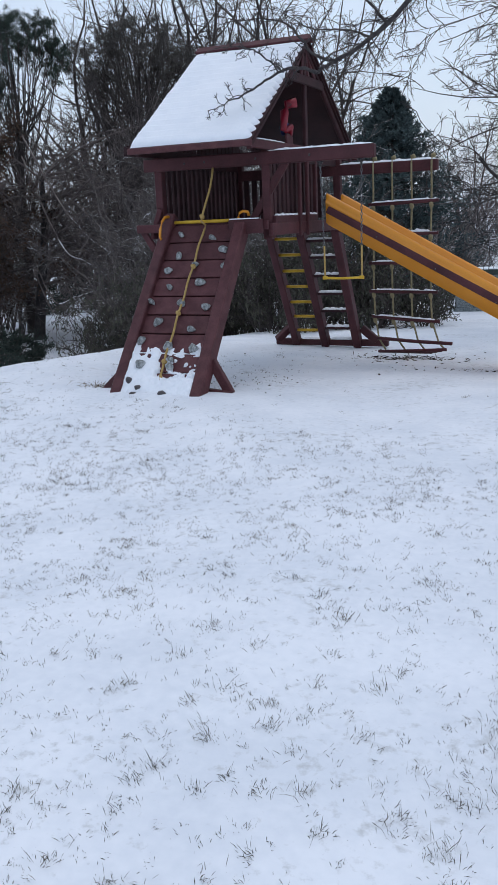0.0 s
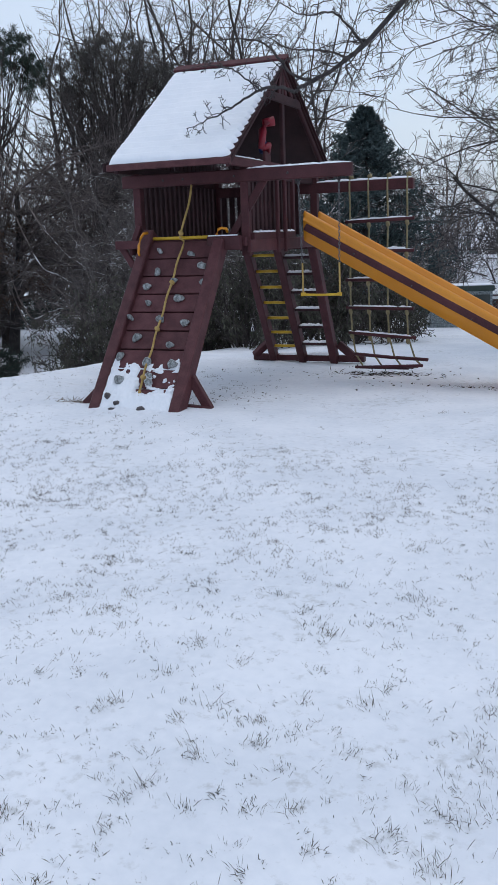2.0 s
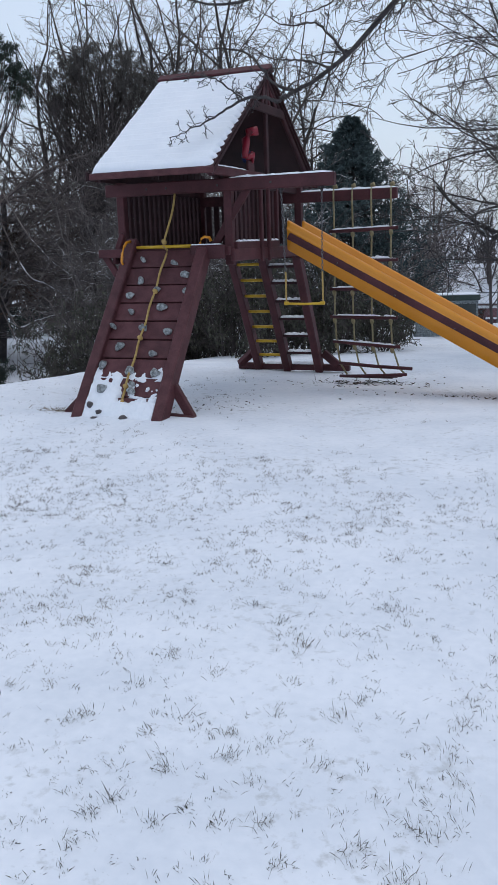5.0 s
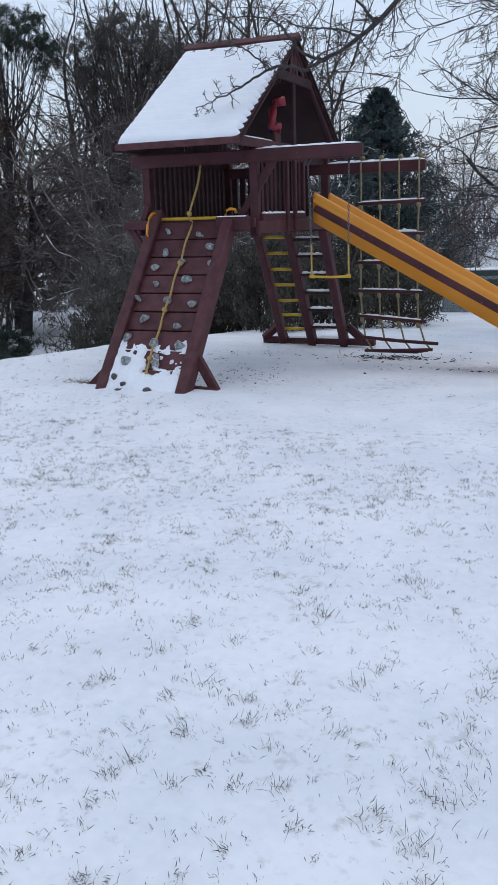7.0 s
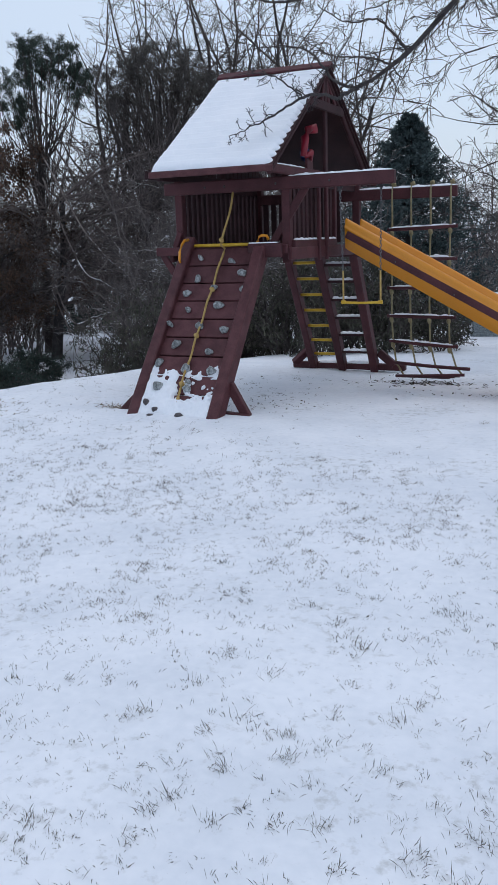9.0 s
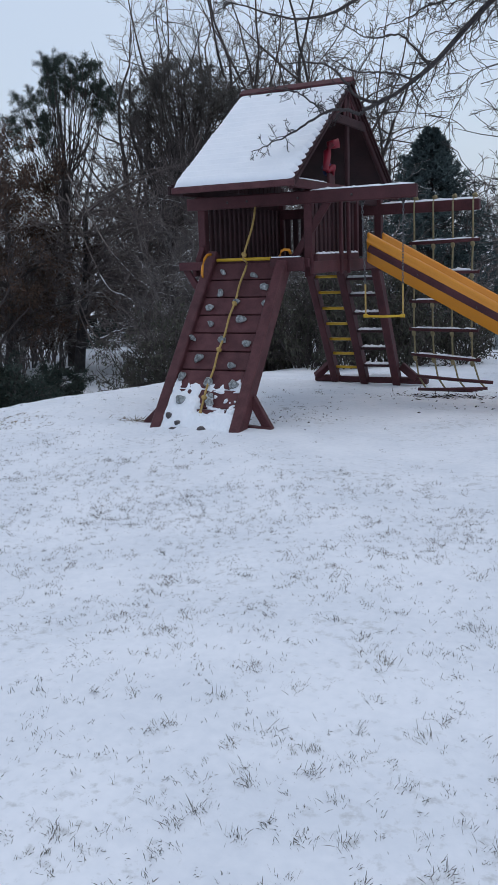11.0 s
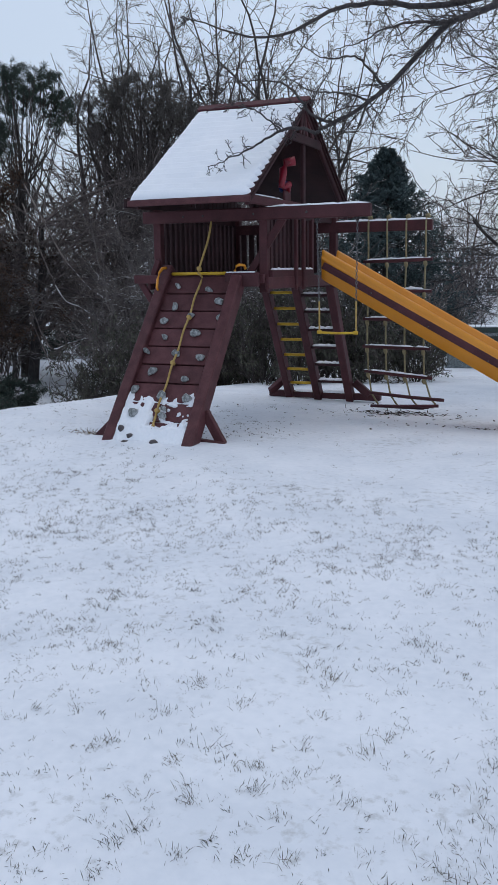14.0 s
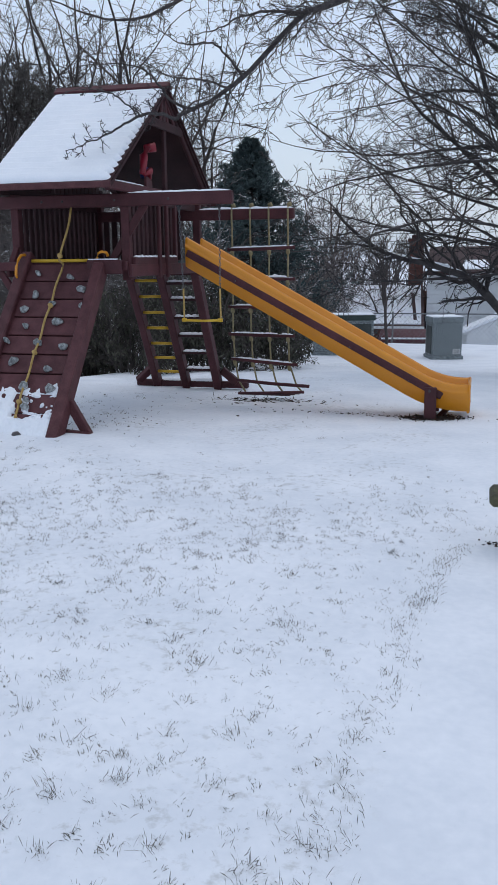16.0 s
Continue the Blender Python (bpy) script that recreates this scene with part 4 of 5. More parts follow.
pine_at(13, -18.4, 12.8, 0.15, [(-18.2, 13.0, 6.4, 1.1, 0.7, 22), (-17.2, 12.4, 5.2, 0.7, 0.5, 14)], "tall pine with a tufted dark crown on rising limbs", NEEDLE, 50)

# bare trees of the wood: three kinds, repeated
kinds = []
for k, (seed, H, r, spread, low, lift) in enumerate(((21, 13.0, 0.15, 34, 0.22, 0.09), (22, 14.0, 0.16, 30, 0.25, 0.10), (23, 9.4, 0.10, 46, 0.10, 0.03))):
    kinds.append(vase_tree(seed, H, r))
WOOD = [(-15.35, 20.3, 1, 0.98), (-14.0, 21.2, 0, 1.08), (-12.5, 22.0, 1, 1.12), (-11.0, 22.6, 0, 1.15), (-9.4, 23.4, 1, 1.12), (-7.6, 24.0, 0, 1.02), (-17.2, 26.0, 0, 1.1), (-13.1, 28.4, 0, 1.25),
        (-8.6, 18.5, 2, 0.95), (-6.8, 20.0, 2, 0.9), (-9.6, 13.2, 2, 0.85), (-7.6, 13.8, 2, 0.8), (-13.4, 17.6, 2, 0.9), (-4.6, 25.0, 2, 0.85), (-0.6, 27.0, 2, 0.75), (-3.4, 31.0, 2, 1.1)]
protos = {}
for i, (x, y, k, s) in enumerate(WOOD):
    m = Matrix.Translation(spot(x, y)) @ pose(0, 0, 0, 0, 0, 77 * i) @ Matrix.Diagonal((s, s, s, 1))
    if k not in protos:
        protos[k] = plant("bare_tree", "leafless grey tree in the winter wood", "tree", (0, 0, 0), kinds[k], (), BARK_FAR, None, "trees of the wood")
        protos[k].matrix_basis = m
    else:
        o = copy_thing(protos[k], Matrix.Identity(4))
        o.matrix_basis = m

# thickets
bushes = []
for k, (seed, n, H) in enumerate(((31, 13, 3.6), (32, 14, 2.8), (33, 12, 4.4))):
    wood, tips = thicket_bush(seed, n, H, fine=k == 2)
    bushes.append(plant("thicket_shrub", "dense leafless shrub with snow on its twigs", "shrub", (0, 0, 0), wood, (), BARK_TWIG, None, "thicket shrubs", ("branchwork", "foliage")))
BUSH_ALL = [(-6.6, 10.6, 2, 1.0), (-8.0, 9.0, 0, 1.05), (-6.9, 9.6, 2, 1.05), (-6.0, 8.0, 0, 1.0), (-7.0, 7.6, 1, 1.0), (-5.2, 9.4, 2, 1.0), (-4.4, 8.2, 0, 1.0), (-3.6, 9.6, 2, 0.95), (-2.8, 8.8, 0, 0.9), 
        (-6.0, 11.6, 2, 1.15), (-8.0, 12.0, 2, 1.25), (-11.8, 12.8, 2, 1.1), (-13.2, 12.4, 2, 1.0), (-15.0, 13.2, 2, 1.1), (-1.2, 13.0, 1, 0.8), 
        (-11.0, 15.0, 2, 1.3), (-1.4, 16.2, 1, 0.9), (-2.0, 20.0, 2, 1.0), (-12.6, 9.8, 1, 0.7)]


BUSH = [b for b in BUSH_ALL if not in_gap(b[0], b[1])]
used = set()
for i, (x, y, k, s) in enumerate(BUSH):
    m = Matrix.Translation(spot(x, y)) @ pose(0, 0, 0, 0, 0, 61 * i) @ Matrix.Diagonal((s, s, s, 1))
    o = bushes[k] if k not in used else copy_thing(bushes[k], Matrix.Identity(4))
    used.add(k)
    o.matrix_basis = m

# tall many-stemmed shrubs that fill the wood below the crowns
def spray_shrub(seed, n, H, out):
    g = np.random.default_rng(seed)
    Ps, Rs = [], []
    for i in range(n):
        a = g.uniform(0, 2 * np.pi)
        o = out * math.sqrt(g.random())
        P, R = stem(g, (0.3 * np.cos(a) * g.random(), 0.3 * np.sin(a) * g.random(), -0.05), (o * np.cos(a), o * np.sin(a), 1), H * g.uniform(0.65, 1.08), 0.026, 10, 0.08, 0.0)
        Ps.append(P[0])
        Rs.append(R[0])
    T, TR = np.array(Ps), np.array(Rs)
    B, BR = sprout(g, T, TR, 10, 0.12, 1, 36, 0.38, 0.55, 5, 0.14, 0.03)
    C, CR = sprout(g, B, BR, 5, 0.1, 1, 38, 0.5, 0.6, 4, 0.2, 0.03)
    D, DR = sprout(g, C, CR, 2, 0.1, 1, 42, 0.7, 0.7, 3, 0.22, 0.02)
    return [(T, TR, 4), (B, np.maximum(BR, 0.007), 3), (C, np.maximum(CR, 0.0055), 3), (D, np.maximum(DR, 0.005), 3)]


SPRAY = [(-13.6, 11.0, 1, 0.85), (-15.4, 11.2, 0, 0.95), (-16.8, 15.6, 1, 1.0), (-12.6, 13.4, 0, 1.05), (-11.0, 13.6, 1, 1.0), (-10.2, 14.8, 0, 1.05), (-13.6, 15.8, 1, 1.1), (-15.6, 14.8, 0, 1.0), (-9.0, 15.6, 1, 1.0), (-8.0, 13.6, 0, 0.9), (-6.8, 13.0, 1, 0.85),
         (-5.6, 15.0, 0, 0.9), (-16.4, 12.4, 1, 0.85), (-14.6, 12.0, 0, 0.75), (-9.2, 11.8, 1, 0.8), (-18.2, 24.4, 0, 1.1), (-19.6, 23.4, 1, 1.1), (-4.9, 17.6, 1, 0.95), (-3.9, 18.6, 0, 0.85), (-1.6, 19.2, 1, 0.8), (-12.2, 18.6, 1, 1.1), (-7.2, 17.0, 0, 1.0), (-17.4, 17.8, 0, 1.1)]
sprays = []
SPRAY = [q for q in SPRAY if not in_gap(q[0], q[1])]
for i, (x, y, k, sc) in enumerate(SPRAY):
    m = Matrix.Translation(spot(x, y)) @ pose(0, 0, 0, 0, 0, 71 * i) @ Matrix.Diagonal((sc, sc, sc, 1))
    if i < 2:
        o = plant("tall_shrub", "tall leafless shrub with fine grey-brown twigs", "shrub", (0, 0, 0), spray_shrub(36 + i, 13, 6.2 - 0.6 * i, 0.42 + 0.12 * i), (), BARK_SPRAY, None, "tall shrubs", ("branchwork", "foliage"))
        sprays.append(o)
    else:
        o = copy_thing(sprays[k], Matrix.Identity(4))
    o.matrix_basis = m


def arching_tree(seed, x, y):
    """A spreading small tree: limbs rise out of a short trunk and droop at their ends; three carry a line of snow."""
    g = np.random.default_rng(seed)
    b = np.array(spot(x, y))
    ob = thing("arching_tree", "spreading leafless tree with drooping limbs lined with snow", "tree", tuple(b))
    T, TR = stem(g, (0, 0, -0.1), (0.05, 0.02, 1), 4.6, 0.17, 9, 0.05, 0.03, 0.4)
    tk = new("trunk", quads_mesh("trunk", [(*tube_arrays(T, TR, 9), 0)], [BARK], True))
    tk.parent = ob
    limbs = []
    for i in range(54):
        k = 3 + int(6 * i / 54)
        a = g.uniform(-0.9, 1.9) if i % 3 else g.uniform(0, 6.28)
        P, R = stem(g, T[0, min(k, 8)], (math.cos(a), math.sin(a), g.uniform(0.15, 1.0)), g.uniform(2.6, 5.2), 0.036, 12, 0.07, -0.055, 0.15)
        limbs.append((P, R, False))
    for pts in LADEN:
        P, R = limb(g, [np.array(p) - b for p in pts], 0.022, 0.008, 30)
        limbs.append((P, R, True))
    for P, R, laden in limbs:
        B, BR = sprout(g, P, R, 13, 0.2, 1, 40, 0.26, 0.5, 6, 0.16, -0.02)
        C, CR = sprout(g, B, BR, 6, 0.1, 1, 40, 0.5, 0.6, 4, 0.2, 0.0)
        wood = [(P, R, 5), (B, np.maximum(BR, 0.006), 3), (C, np.maximum(CR, 0.005), 3)]
        o = new("limb", quads_mesh("limb", [(*tube_arrays(p, r, k), 0) for p, r, k in wood], [BARK_SPRAY], True))
        o.parent = ob
        if laden:
            lump = np.clip(g.normal(0.55, 0.35, R.shape), 0.02, 1.0)
            sn = new("limb_snow", quads_mesh("limb_snow", [(*tube_arrays((P + np.array([0.006, -0.008, 0.010]))[:, 9:], (R * lump)[:, 9:], 5), 0)], [SNOW], True))
            sn.parent = o


LADEN = [[(-12.3, 12.2, 3.4), (-10.46, 11.03, 1.1), (-9.95, 11.39, 0.59), (-9.36, 11.77, 0.1)],
         [(-12.2, 12.2, 3.9), (-10.01, 10.61, 2.02), (-9.67, 10.84, 1.44), (-9.43, 11.01, 1.11), (-9.12, 11.2, 0.85)],
         [(-12.3, 12.2, 0.9), (-10.35, 10.37, -0.29), (-9.93, 10.67, -0.24), (-9.6, 10.89, -0.14), (-9.05, 11.25, -0.02)],
         [(-12.3, 12.2, 0.5), (-10.36, 10.36, -0.64), (-10.04, 10.59, -0.49), (-9.71, 10.82, -0.25)]]

# brown-leaved trees at the edge of the wood
for seed, x, y, H in ((41, -12.3, 8.9, 6.3), (42, -13.2, 10.6, 5.9), (43, -14.6, 8.0, 6.0), (44, -12.9, 9.8, 5.4)):
    wood = bare_tree(seed, H, 0.10, 58, 0.10, 0.0, 4)
    g = np.random.default_rng(seed + 100)
    c = np.concatenate([wood[4][0][:, 1], wood[4][0][:, 2], wood[3][0][:, 3], wood[3][0][:, 2]])
    c = np.repeat(c, 2, 0) + g.normal(0, 0.06, (2 * len(c), 3))
    plant("beech_tree", "small tree still holding dead brown leaves", "tree", spot(x, y), wood, [blades(g, c, g.normal(size=c.shape) - np.array([0, 0, 0.8]), 0.085, 0.040)], BARK_FAR, LEAF_BROWN)


def leafy_shrub(seed, H, n, leaf, per=5):
    wood, tips = thicket_bush(seed, n, H, 0.018, 0.8, False)
    g = np.random.default_rng(seed + 5)
    c = np.concatenate([tips[:, -1], tips[:, 2], tips[:, 1]])
    c = np.repeat(c, per, 0) + g.normal(0, 0.03, (len(c) * per, 3))
    return wood, [blades(g, c, g.normal(0, 0.7, c.shape) - np.array([0, 0, 0.7]), leaf, leaf * 0.30, 0.2)]


LS = [leafy_shrub(51, 1.55, 12, 0.085, 1), leafy_shrub(52, 1.0, 9, 0.08, 1)]
lsp = []
for i, (x, y, k, s) in enumerate(((-4.75, 5.15, 0, 1.05), (-5.4, 5.0, 0, 0.95), (-5.7, 6.0, 0, 1.0), (-4.2, 5.7, 0, 1.1), (-4.95, 6.5, 0, 1.0), (-3.6, 6.3, 0, 1.05), (-2.7, 6.1, 0, 1.0), (-2.0, 5.9, 0, 1.0), (-1.5, 6.5, 0, 1.05), (-0.9, 6.2, 1, 1.1), (-0.2, 6.7, 1, 0.85), (-3.2, 7.2, 0, 1.2), (-2.2, 7.3, 0, 1.25), (-1.2, 7.6, 0, 1.15), (-0.5, 8.2, 1, 1.2), (-4.2, 7.0, 0, 1.2))):
    m = Matrix.Translation(spot(x, y)) @ pose(0, 0, 0, 0, 0, 83 * i) @ Matrix.Diagonal((s, s, s, 1))
    if k not in [q[0] for q in lsp]:
        o = plant("evergreen_shrub", "evergreen shrub with curled drooping leaves and snow", "shrub", (0, 0, 0), *LS[k], BARK_FAR, LEAF_DARK, "evergreen shrubs", ("branchwork", "foliage"))
        lsp.append((k, o))
    else:
        o = copy_thing(dict(lsp)[k], Matrix.Identity(4))
    o.matrix_basis = m

arching_tree(38, -12.4, 12.3)

# low dark junipers on the lower ground
jw, jl = leafy_shrub(61, 0.9, 9, 0.058, 5)
for i, (x, y, s) in enumerate(((-9.0, 4.9, 0.9), (-8.9, 6.6, 0.8), (-9.6, 7.6, 0.8), (-9.9, 4.6, 1.0), (-9.9, 5.7, 1.0), (-10.9, 5.2, 1.05), (-10.9, 6.6, 1.0), (-12.0, 6.2, 1.1), (-18.6, 21.5, 1.3), (-16.6, 23.0, 1.2))):
    m = Matrix.Translation(spot(x, y)) @ pose(0, 0, 0, 0, 0, 50 * i) @ Matrix.Diagonal((s * 1.9, s * 1.9, s * 1.2, 1))
    if i == 0:
        jun = plant("juniper_shrub", "low spreading dark evergreen shrub", "shrub", (0, 0, 0), jw, jl, BARK_FAR, NEEDLE, "junipers", ("branchwork", "foliage"))
        o = jun
    else:
        o = copy_thing(jun, Matrix.Identity(4))
    o.matrix_basis = m


SWEEPS = [([[-0.13, 0.15, 0.39], [-0.86, -0.29, 1.2], [-1.28, -0.52, 1.63], [-1.83, -0.82, 1.87], [-2.4, -1.16, 2.01], [-2.87, -1.44, 2.28], [-3.26, -1.67, 2.68]], 0.085), ([[-1.28, -0.52, 1.63], [-1.6, -0.4, 2.06], [-1.87, -0.3, 2.37], [-2.32, -0.33, 2.8], [-2.85, -0.44, 3.41], [-3.36, -0.6, 3.79]], 0.03), ([[-0.19, 0.99, 2.36], [-0.94, 0.64, 3.13], [-1.69, 0.28, 3.82], [-2.3, 0.02, 4.37], [-2.66, -0.13, 5.11], [-2.93, -0.14, 5.85]], 0.045), ([[-0.23, 1.16, 3.19], [-1.0, 1.18, 4.21], [-1.32, 1.3, 5.13], [-1.62, 1.27, 5.85], [-1.84, 1.41, 6.76]], 0.06)]


# big bare tree whose limbs sweep in beside the slide
def sweeping_tree(seed):
    g = np.random.default_rng(seed)
    T, TR = stem(g, (0, 0, 0), (-0.02, 0.0, 1), 9.5, 0.22, 14, 0.03, 0.05)
    Ps, Rs = [], []
    for i in range(66):
        t = 0.17 + 0.80 * (i / 66)
        k = t * 13
        a, f = int(k), k - int(k)
        base = T[0, a] * (1 - f) + T[0, a + 1] * f
        az = math.pi + g.normal(0, 0.62) if i % 6 else g.uniform(-1.2, 1.2)
        up = 0.12 + 1.15 * t + g.normal(0, 0.12)
        P, R = stem(g, base, (math.cos(az), math.sin(az), up), (5.7 - 2.3 * t) * g.uniform(0.7, 1.1), 0.034 * (1.1 - 0.6 * t) * g.uniform(0.6, 1.2), 14, 0.115, 0.004, 0.12)
        Ps.append(P[0])
        Rs.append(R[0])
    for pts, r in SWEEPS:
        P, R = limb(g, pts, r, r * 0.2, 14)
        Ps.append(P[0])
        Rs.append(R[0])
    ob = thing("maple_tree", "large leafless tree with long sweeping limbs", "tree", spot(4.3, 6.6))
    tk = new("trunk", quads_mesh("trunk", [(*tube_arrays(T, TR, 10), 0)], [BARK], True))
    tk.parent = ob
    for P, R in zip(Ps, Rs):
        A, AR = P[None], R[None]
        B, BR = sprout(g, A, AR, 16, 0.12, 1, 40, 0.34, 0.55, 8, 0.22, 0.0)
        C, CR = sprout(g, B, BR, 6, 0.10, 1, 42, 0.45, 0.6, 5, 0.28, 0.01)
        D, DR = sprout(g, C, CR, 3, 0.15, 1, 42, 0.6, 0.7, 3, 0.22, 0.02)
        wood = [(A, AR, 7), (B, np.maximum(BR, 0.0055), 4), (C, np.maximum(CR, 0.004), 3), (D, np.maximum(DR, 0.003), 3)]
        o = new("limb", quads_mesh("limb", [(*tube_arrays(p, r, k), 0) for p, r, k in wood], [BARK], True))
        o.parent = ob
        if R[0] > 0.05:
            sn = new("limb_snow", quads_mesh("limb_snow", [(*tube_arrays(A + np.array([0, -0.01, 1.0]) * AR[..., None] * 0.6, AR * np.clip(g.normal(0.62, 0.2, AR.shape), 0.1, 0.85), 6), 0)], [SNOW], True))
            sn.parent = o


sweeping_tree(71)
plant("bare_tree", "slim leafless tree behind the granite boxes", "tree", spot(0.75, 15.4), bare_tree(72, 2.9, 0.045, 40, 0.15, 0.1, -1), (), BARK_FAR, None)


# the near tree that reaches over the playset from outside
g = np.random.default_rng(81)
REACH = [
    ([(6.0, 1.6, 5.6), (3.6, 1.2, 4.75), (2.4, 0.9, 4.12), (1.74, 0.64, 3.85), (1.49, 0.55, 3.76), (1.25, 0.42, 3.5), (0.96, 0.27, 3.17), (0.66, 0.15, 2.96), (0.50, 0.09, 2.89)], 0.040, 0.015),
    ([(0.60, 0.12, 2.93), (0.46, 0.07, 2.86), (0.37, 0.03, 2.80)], 0.020, 0.016),
    ([(0.37, 0.03, 2.80), (0.18, -0.06, 2.85), (0.02, -0.16, 2.79), (-0.15, -0.29, 2.67), (-0.33, -0.42, 2.56), (-0.50, -0.52, 2.48)], 0.017, 0.003),
    ([(0.50, 0.09, 2.89), (0.34, 0.0, 2.96), (0.24, -0.06, 3.10), (0.10, -0.12, 3.24), (-0.15, -0.2, 3.27), (-0.45, -0.3, 3.25)], 0.016, 0.003),
    ([(2.4, 0.9, 4.12), (1.9, 0.80, 4.02), (1.32, 0.72, 3.96), (0.93, 0.57, 4.0), (0.65, 0.43, 3.99), (0.42, 0.29, 3.92), (0.15, 0.12, 3.75), (-0.18, -0.07, 3.68), (-0.50, -0.24, 3.76), (-0.8, -0.4, 3.86)], 0.036, 0.004),
    ([(1.49, 0.55, 3.76), (1.25, 0.35, 3.74), (1.0, 0.2, 3.70), (0.80, 0.1, 3.58), (0.55, -0.02, 3.5)], 0.016, 0.003),
    ([(0.96, 0.27, 3.17), (0.86, 0.2, 3.32), (0.70, 0.1, 3.46), (0.48, 0.0, 3.44), (0.25, -0.1, 3.56)], 0.015, 0.003),
    ([(0.85, 0.22, 3.08), (0.62, 0.08, 3.14), (0.36, -0.05, 3.16), (0.12, -0.15, 3.30)], 0.012, 0.003),
    ([(0.1, -0.14, 2.81), (-0.1, -0.22, 2.98), (-0.30, -0.3, 3.05), (-0.55, -0.4, 3.02)], 0.009, 0.002),
]
near = thing("overhanging_tree", "tree with a dark bare limb reaching over the playset", "tree")


def wood_part(name, wood):
    o = new(name, quads_mesh(name, [(*tube_arrays(P, R, k), 0) for P, R, k in wood], [BARK_NEAR], True))
    o.parent = near
    return o


for pts, r0, r1 in REACH:
    P, R = limb(g, pts, r0, r1)
    wood = [(P, R, 8)]
    L = np.linalg.norm(np.diff(P, axis=1), axis=2).sum()
    if L > 0.4:
        n1 = int(7 + L * 9)
        B, BR = sprout(g, P, np.clip(R, 0.006, 0.010), n1, 0.3 if L > 3 else 0.12, 1, 48, 0.10 if L > 3 else 0.22, 0.65, 9, 0.33, -0.03)
        C, CR = sprout(g, B, BR, 6, 0.15, 1, 48, 0.45, 0.65, 5, 0.32, -0.03)
        D, DR = sprout(g, C, CR, 2, 0.3, 1, 45, 0.5, 0.7, 4, 0.2, 0.0)
        wood += [(B, np.maximum(BR, 0.0030), 5), (C, np.maximum(CR, 0.0020), 4), (D, np.maximum(DR, 0.0015), 3)]
    wood_part("limb", wood)
TT, TTR = limb(g, [(6.3, 1.7, -0.6), (6.25, 1.7, 2.0), (6.1, 1.65, 4.2), (6.0, 1.6, 5.6), (5.9, 1.6, 8.0)], 0.26, 0.12)
wood_part("trunk", [(TT, TTR, 12)])

# ---- granite boxes ----
def granite_box(name, label, x, y, z, w, d, h, turn, cap, door):
    ob = thing(name, label, "utility box", (x, y, z))
    ob.rotation_euler = (0, 0, radians(turn))
    part("plinth", block(w * 1.03, d * 1.03, 0.10, 0.012, (0, 0, 0.03)), GRANITE_CAP, ob)
    part("body", block(w * 0.94, d * 0.94, h, 0.01, (0, 0, h / 2)), GRANITE, ob)
    part("cap", block(w, d, 0.12, 0.015, (0, 0, h + 0.02)), cap, ob)
    part("cap_snow", block(w * 0.96, d * 0.96, 0.03, 0.012, (0, 0, h + 0.09)), SNOW, ob, "thin snow on the cap")
    if door == "side":
        part("door", block(0.02, d * 0.62, h * 0.72, 0.006, (-w * 0.475, 0, h * 0.50)), DARKMETAL, ob, "dark recessed side panel")
        plate = part("label_plate", block(0.17, 0.008, 0.12, 0.002, (w * 0.30, -d * 0.475, 0.17)), LABEL, ob, "pale printed plate")
        for k in range(4):
            part("print_line", block(0.12 - 0.02 * (k % 2), 0.004, 0.008, 0, (w * 0.30, -d * 0.475 - 0.006, 0.205 - k * 0.022)), DARKMETAL, plate)
    else:
        part("door", block(w * 0.55, 0.02, h * 0.62, 0.006, (w * 0.17, -d * 0.475, h * 0.55)), DARKMETAL, ob, "dark door panel")
        part("corner_strip", block(0.05, 0.03, h * 0.9, 0.006, (w * 0.45, -d * 0.475, h * 0.48)), GRANITE_CAP, ob)
    return ob


granite_box("granite_box", "grey speckled granite utility box with capped top", 2.39, 11.65, float(ground_z(2.4, 11.4)), 0.69, 0.62, 0.83, 19, GRANITE_CAP, "side")
granite_box("granite_box", "grey granite box with dark green cap and dark door", 0.10, 12.05, float(ground_z(0.1, 11.7)), 1.42, 0.62, 0.83, 14, GREENCAP, "front")

# ---- weathered bench at the path ----
bench = thing("bench", "weathered mossy wooden bench under snow", "bench", (3.865, -3.50, -0.04))
part("seat_board", block(1.14, 0.26, 0.070, 0.022, (0.012, 0.10, 0.30)), MOSSY, bench)
part("seat_snow", block(1.06, 0.26, 0.05, 0.02, (0.03, 0.12, 0.35)), SNOW, bench, "snow on the seat")
for sx in (-0.30, 0.40):
    part("leg", block(0.10, 0.24, 0.28, 0.01, (sx, 0.12, 0.10)), MOSSY, bench)

# ---- houses, fence and lines beyond ----
house = thing("house", "white-sided house with snowy garage roof and brick chimney", "house", (0, 0, 0))
HG = -3.6


def prism(x0, x1, y0, y1, z0, ze, zr, along="x"):
    bm = bmesh.new()
    if along == "x":
        ym = (y0 + y1) / 2
        pr = [(y0, z0), (y1, z0), (y1, ze), (ym, zr), (y0, ze)]
        rows = [[bm.verts.new((x, a, b)) for a, b in pr] for x in (x0, x1)]
    else:
        xm = (x0 + x1) / 2
        pr = [(x0, z0), (x1, z0), (x1, ze), (xm, zr), (x0, ze)]
        rows = [[bm.verts.new((a, y, b)) for a, b in pr] for y in (y0, y1)]
    for i in range(5):
        bm.faces.new((rows[0][i], rows[0][(i + 1) % 5], rows[1][(i + 1) % 5], rows[1][i]))
    bm.faces.new(rows[0][::-1])
    bm.faces.new(rows[1])
    bmesh.ops.recalc_face_normals(bm, faces=bm.faces[:])
    return bm


